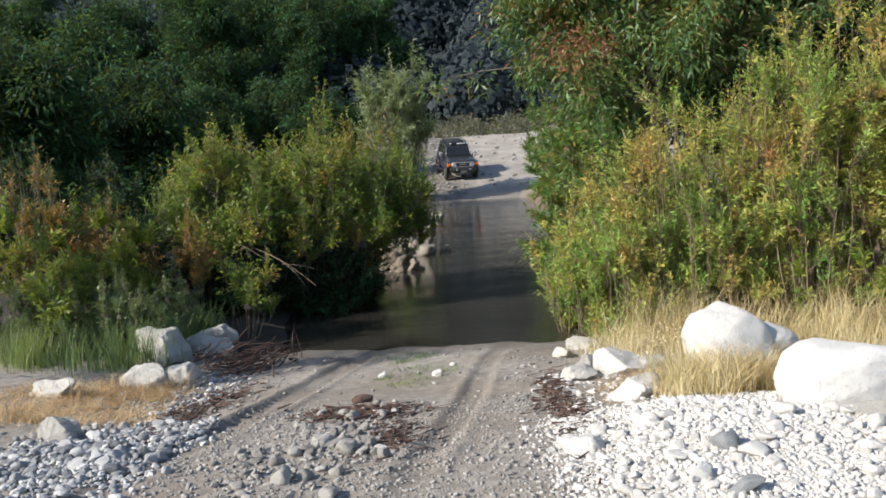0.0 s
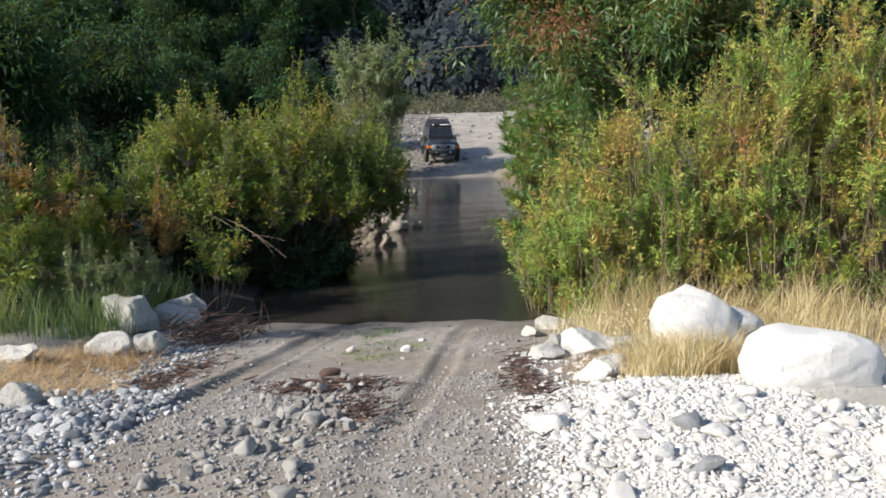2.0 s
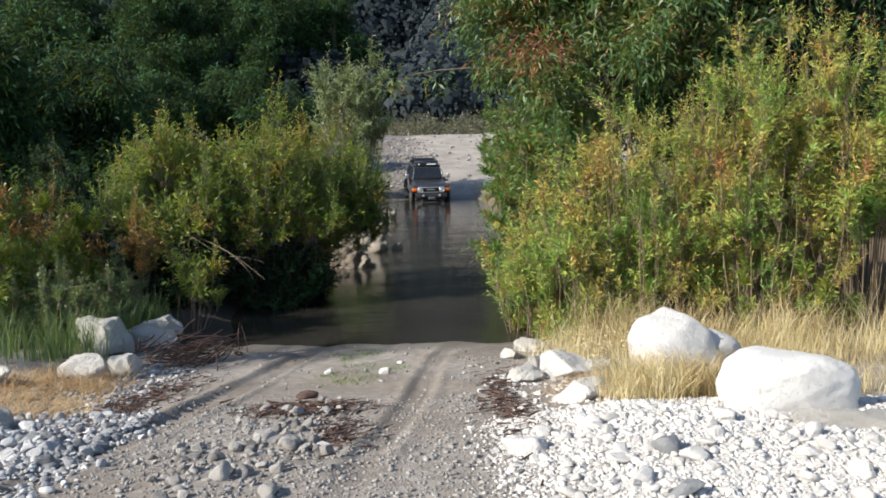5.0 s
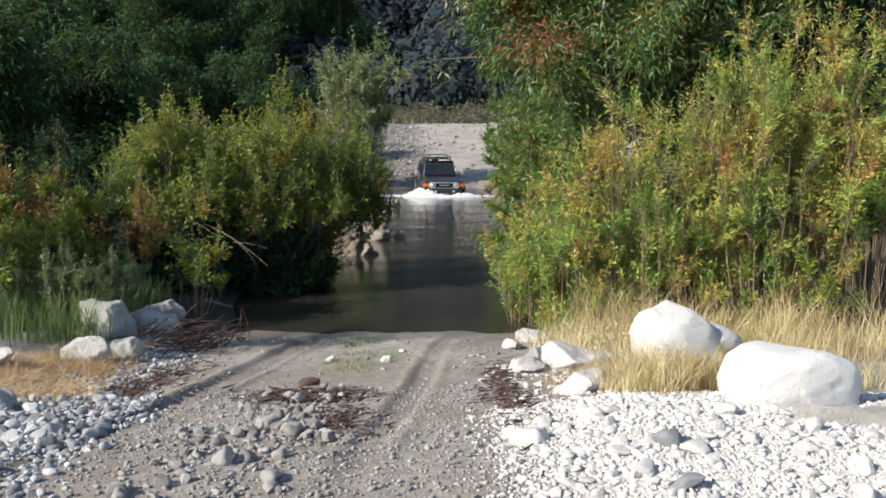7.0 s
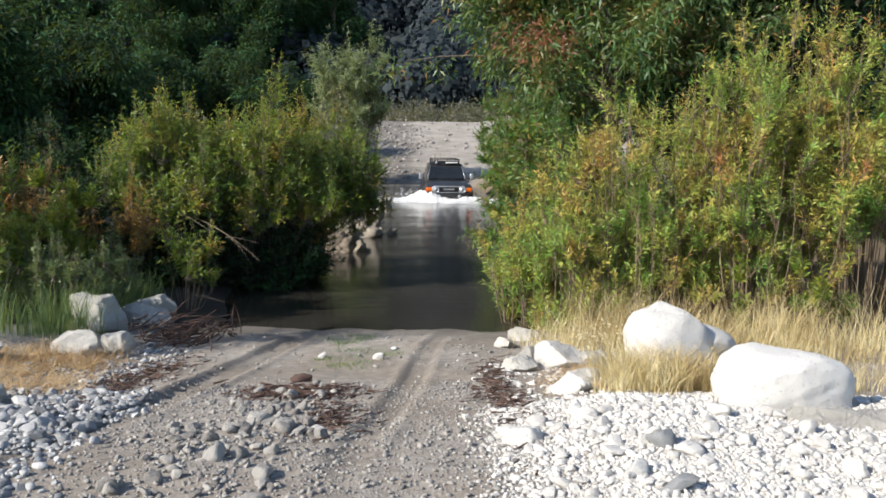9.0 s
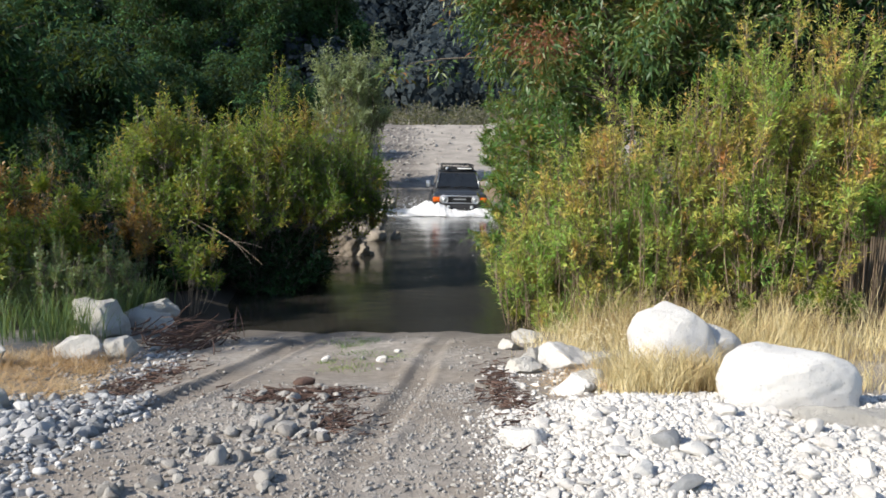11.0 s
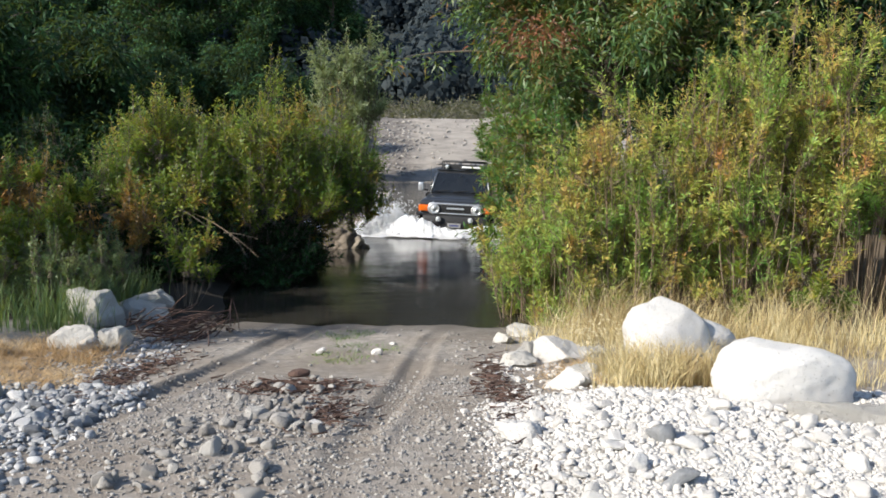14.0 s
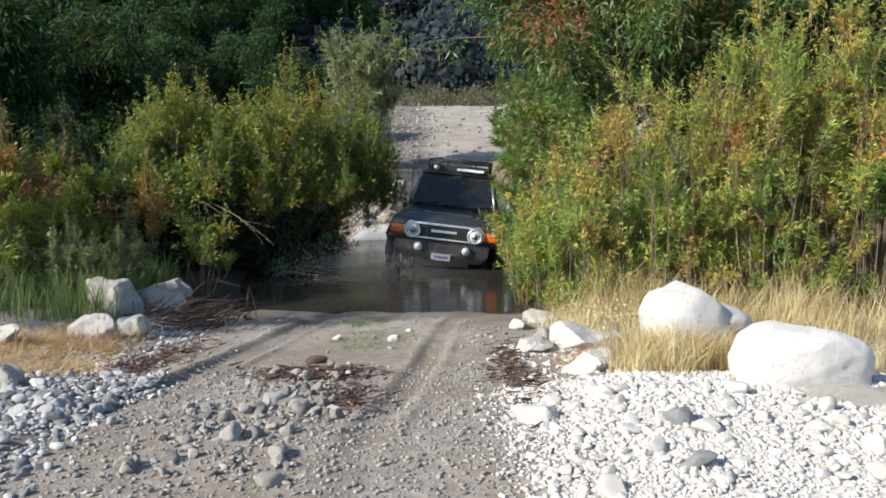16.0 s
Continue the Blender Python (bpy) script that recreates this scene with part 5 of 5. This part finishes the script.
    for x in (-0.82, 0.82):
        for y in (-1.345, 1.345):
            w = new("wheel")
            w.parent = car
            w.location = (x, y, 0.40)
            bm = ring(0, 0, 0, 0.29, 0.11, axis="X", seg=36, sides=12)
            for k in range(36):
                a = 2 * math.pi * k / 36
                m = Matrix.Rotation(a, 4, "X") @ Matrix.Translation((0.05 if k % 2 else -0.05, 0, 0.394)) @ Matrix.Diagonal((0.10, 0.032, 0.02, 1))
                bmesh.ops.create_cube(bm, size=1, matrix=m)
            part("tyre", bm, M["rubber"], w, "knobbly black tyre")
            bm = cyl(0, 0, 0, 0.20, 0.16, "X", 24, bevel=0.015)
            for k in range(6):
                m = Matrix.Rotation(2 * math.pi * k / 6, 4, "X") @ Matrix.Translation((0.085 if x > 0 else -0.085, 0, 0.11)) @ Matrix.Diagonal((0.03, 0.05, 0.14, 1))
                bmesh.ops.create_cube(bm, size=1, matrix=m)
            part("rim", bm, M["alloy"], w, "silver alloy rim")
            wheels.append(w)
    return car, wheels


vehicle, wheels = build_vehicle()


# ---- splash: rigid lumps and drops of white water ----
def foam_lumps(centres, sizes, seed, sub=2):
    rng = np.random.RandomState(seed)
    vs, fs, off = [], [], 0
    for c, s in zip(centres, sizes):
        v, f = SHAPES[rng.randint(len(SHAPES))] if sub == 2 else DROP if sub == 1 else FLECK
        w = turn_z(v, rng.uniform(0, 6.28)) * s
        vs.append(w + c)
        fs.append(f + off)
        off += len(v)
    return np.concatenate(vs), np.concatenate(fs)


DROP = stone_shape(600, 1, 0.1, 1.0, 1.0)
FLECK = (np.array([[1, 0, 0], [0, 1, 0], [-1, 0, 0], [0, -1, 0], [0, 0, 1], [0, 0, -1.0]]), np.array([[0, 1, 4], [1, 2, 4], [2, 3, 4], [3, 0, 4], [1, 0, 5], [2, 1, 5], [3, 2, 5], [0, 3, 5]]))


def foam_sheet(name, x0, x1, height, seed, ob):
    """Churned white water: a ridge in a shallow arc, broken up by noise, thinning to its rims."""
    gx, gy = np.arange(x0, x1, 0.022), np.arange(-0.95, 1.9, 0.022)
    X, Y = np.meshgrid(gx, gy)
    mid = -0.42 + 0.26 * np.abs(X) ** 1.5
    d = Y - mid
    fall = np.where(d < 0, np.exp(-(d / 0.16) ** 2), np.exp(-(d / 0.42) ** 2))
    churn = 0.5 * wave_noise(X, Y, seed, 5, 0.9) + 0.35 * wave_noise(X, Y, seed + 1, 4, 2.6)
    side = np.clip(np.minimum(X - x0, x1 - X) / 0.5, 0, 1) if x0 < 0 < x1 else 1
    Z = height(X) * fall * (0.9 + 0.38 * churn) * side - 0.05 + 0.03 * churn
    idx = np.arange(X.size).reshape(X.shape)
    q = np.stack([idx[:-1, :-1], idx[:-1, 1:], idx[1:, 1:], idx[1:, :-1]], -1).reshape(-1, 4)
    keep = (Z.ravel()[q].max(1) > -0.045) & (np.abs(d).ravel()[q].max(1) < 1.1)
    mesh_obj(name, np.stack([X, Y, Z], -1).reshape(-1, 3), q[keep], M["foam"], ob, smooth=True)


def bow_wave():
    ob = new("bow_wave")
    tagged(ob, "white foaming bow wave pushed ahead of the vehicle", "splash")
    rng = np.random.RandomState(61)
    foam_sheet("crest", -3.3, 1.9, lambda x: 0.16 + 0.30 * np.exp(-((x + 0.95) / 0.6) ** 2) + 0.14 * np.exp(-((x - 0.8) / 0.5) ** 2) - 0.035 * np.abs(x), 65, ob)
    n = 1800
    x = rng.uniform(-3.2, 1.9, n)
    y = -0.50 + 0.27 * np.abs(x) ** 1.5 + rng.normal(0, 0.20, n)
    z = 0.02 + np.abs(rng.normal(0, 0.055, n)) * (0.5 + np.exp(-((x + 0.85) / 0.7) ** 2))
    v, f = foam_lumps(np.stack([x, y, z], -1), rng.uniform(0.004, 0.015, n), 63, 1)
    mesh_obj("splash", v, f, M["foam"], ob, smooth=True)["kind"] = "stuff"
    n = 300
    x = rng.uniform(-3.8, 2.4, n)
    y = -0.35 + 0.32 * np.abs(x) ** 1.45 + rng.normal(0, 0.25, n)
    v, f = foam_lumps(np.stack([x, y, np.full(n, 0.0)], -1), rng.uniform(0.02, 0.08, n), 64)
    v[:, 2] = v[:, 2] * 0.25 + 0.006
    mesh_obj("foam_streak", v, f, M["foam"], ob, smooth=True)["kind"] = "stuff"
    return ob


def spray(label, seed, reach, height, drops):
    """A fan of thrown water beside a front wheel."""
    ob = new("spray")
    tagged(ob, label, "splash")
    rng = np.random.RandomState(seed)
    n = 22000
    u = rng.uniform(0, 1, n)
    x = reach * u + rng.normal(0, 0.07, n)
    top = height * (0.85 + 0.15 * np.sin(u * 19)) * (4 * np.clip(u * 0.8 + 0.08, 0, 1) * (1 - np.clip(u * 0.8 + 0.08, 0, 1)))
    z = top * rng.uniform(0, 1, n) ** 1.1
    y = rng.normal(0, 0.13, n) - 0.25 * u
    v, f = foam_lumps(np.stack([x, y, z], -1), rng.uniform(0.007, 0.022, n) * (1.2 - 0.8 * z / height), seed + 1, 0)
    mesh_obj("plume", v, f, M["foam"], ob, smooth=True)["kind"] = "stuff"
    n = drops
    u = rng.uniform(0, 1.25, n)
    x = reach * u + rng.normal(0, 0.14, n)
    z = np.abs(height * 1.25 * (4 * np.clip(u * 0.75 + 0.08, 0, 1) * (1 - np.clip(u * 0.75 + 0.08, 0, 1))) * rng.uniform(0.1, 1.1, n))
    v, f = foam_lumps(np.stack([x, rng.normal(0, 0.3, n) - 0.25 * u, z], -1), rng.uniform(0.004, 0.016, n), seed + 2, 1)
    mesh_obj("splash", v, f, M["foam"], ob, smooth=True)["kind"] = "stuff"
    return ob


wave = bow_wave()
spray_a = spray("white spray thrown toward the stream rocks by a front wheel", 71, -1.35, 0.80, 900)


def mist():
    """Fine droplets hanging round the front of the vehicle."""
    ob = new("mist")
    tagged(ob, "grey mist of fine droplets round the vehicle", "splash")
    r = np.random.RandomState(91)
    n = 16000
    x, y = r.normal(-1.25, 0.7, n), r.normal(-0.1, 0.55, n)
    x = np.clip(x, -2.3, 1.3)
    z = np.abs(r.normal(0, 0.22, n)) * (1 + 0.5 * np.exp(-((x + 1.0) / 0.6) ** 2)) + 0.01
    v, f = foam_lumps(np.stack([x, y, z], -1), r.uniform(0.0014, 0.0034, n), 92, 0)
    mesh_obj("droplets", v, f, M["foam"], ob)["kind"] = "stuff"
    return ob


haze = mist()
spray_b = spray("white spray thrown toward the willows by a front wheel", 81, 0.75, 0.30, 500)


# ---- what moves ----
# seconds, front of the vehicle across and along the track, lean in degrees
DRIVE = [(0, -1.14, 47.0, 0), (0.7, -1.06, 46.6, 0), (1.5, -0.96, 45.8, 0), (2.2, -0.82, 44.8, 1), (3.0, -0.66, 42.8, 0), (3.5, -0.60, 41.7, -1), (4.2, -0.50, 40.4, -1), (5.2, -0.33, 38.9, 0), (6.3, -0.10, 37.1, 0), (7.0, 0.09, 35.4, 0), (8.0, 0.36, 33.4, 0), (9.5, 0.55, 30.4, 0), (11.0, 0.66, 27.0, 1), (12.5, 0.74, 22.5, 1), (13.5, 0.53, 20.7, 1), (14.5, 0.27, 18.1, 3), (15.2, 0.04, 16.0, 4), (16.0, -0.20, 13.05, 6)]


def motions():
    d = np.array(DRIVE)
    rows = []
    for k, (t, x, y, lean) in enumerate(DRIVE):
        a, b = d[max(0, k - 1)], d[min(len(d) - 1, k + 1)]
        head = math.degrees(math.atan2(b[1] - a[1], a[2] - b[2]))
        fx, fy = math.sin(radians(head)), -math.cos(radians(head))
        cx, cy = x - fx * 2.25, y - fy * 2.25
        zf, zr = (float(np.interp(cy + s, PROFILE_Y, PROFILE_Z)) for s in (-1.345, 1.345))
        rows.append((t, pose(cx, cy, (zf + zr) / 2, math.degrees(math.atan2(zr - zf, 2.69)), lean, head)))
    walk(vehicle, rows)
    for w in wheels:
        p = w.location.copy()
        turn = []
        for k in range(161):
            t = k / 10
            run = d[0, 2] - float(np.interp(t, d[:, 0], d[:, 2]))
            turn.append((t, pose(p.x, p.y, p.z, math.degrees(run / 0.40), 0, 0)))
        walk(w, turn)
    # white water follows the bumper; it swells and sinks with the speed
    swell = [(0, -1.0), (4.2, -0.9), (5.4, -0.35), (6.3, -0.06), (7, 0.0), (8, 0.04), (11, 0.06), (12.5, 0.06), (13.5, 0.08), (14.5, 0.08), (15.0, 0.03), (15.3, -0.30), (15.6, -0.6), (16, -0.7)]
    jet_a = [(0, -1.3), (6.3, -1.1), (8, -0.62), (11, -0.52), (12.5, -0.46), (13.1, -0.35), (13.6, -0.15), (14.0, -0.04), (14.3, -0.12), (14.6, 0.0), (15.0, -0.05), (15.5, -0.32), (16, -0.46)]
    jet_b = [(0, -1.3), (8, -0.5), (11, -0.28), (13, -0.2), (14.5, -0.12), (15.2, -0.25), (15.7, -0.6), (16, -0.6)]
    rise = [(0, -1.6), (14.6, -1.6), (15.0, -0.8), (15.4, -0.15), (16, 0.0)]
    for ob, keys, off, ahead in ((wave, swell, 0.0, 0.1), (spray_a, jet_a, -0.75, -0.35), (spray_b, jet_b, 0.65, -0.35), (haze, rise, 0.0, 0.15)):
        times = sorted({t for t, _ in keys} | set(d[:, 0]))
        kt, kz = [t for t, _ in keys], [z for _, z in keys]
        rows = []
        for t in times:
            x, y = float(np.interp(t, d[:, 0], d[:, 1])), float(np.interp(t, d[:, 0], d[:, 2]))
            if ob is spray_a and t > 15.0:
                x, y = 0.05, max(y, 16.4)
            rows.append((t, pose(x + off, y - ahead, float(np.interp(t, kt, kz)))))
        walk(ob, rows)


motions()
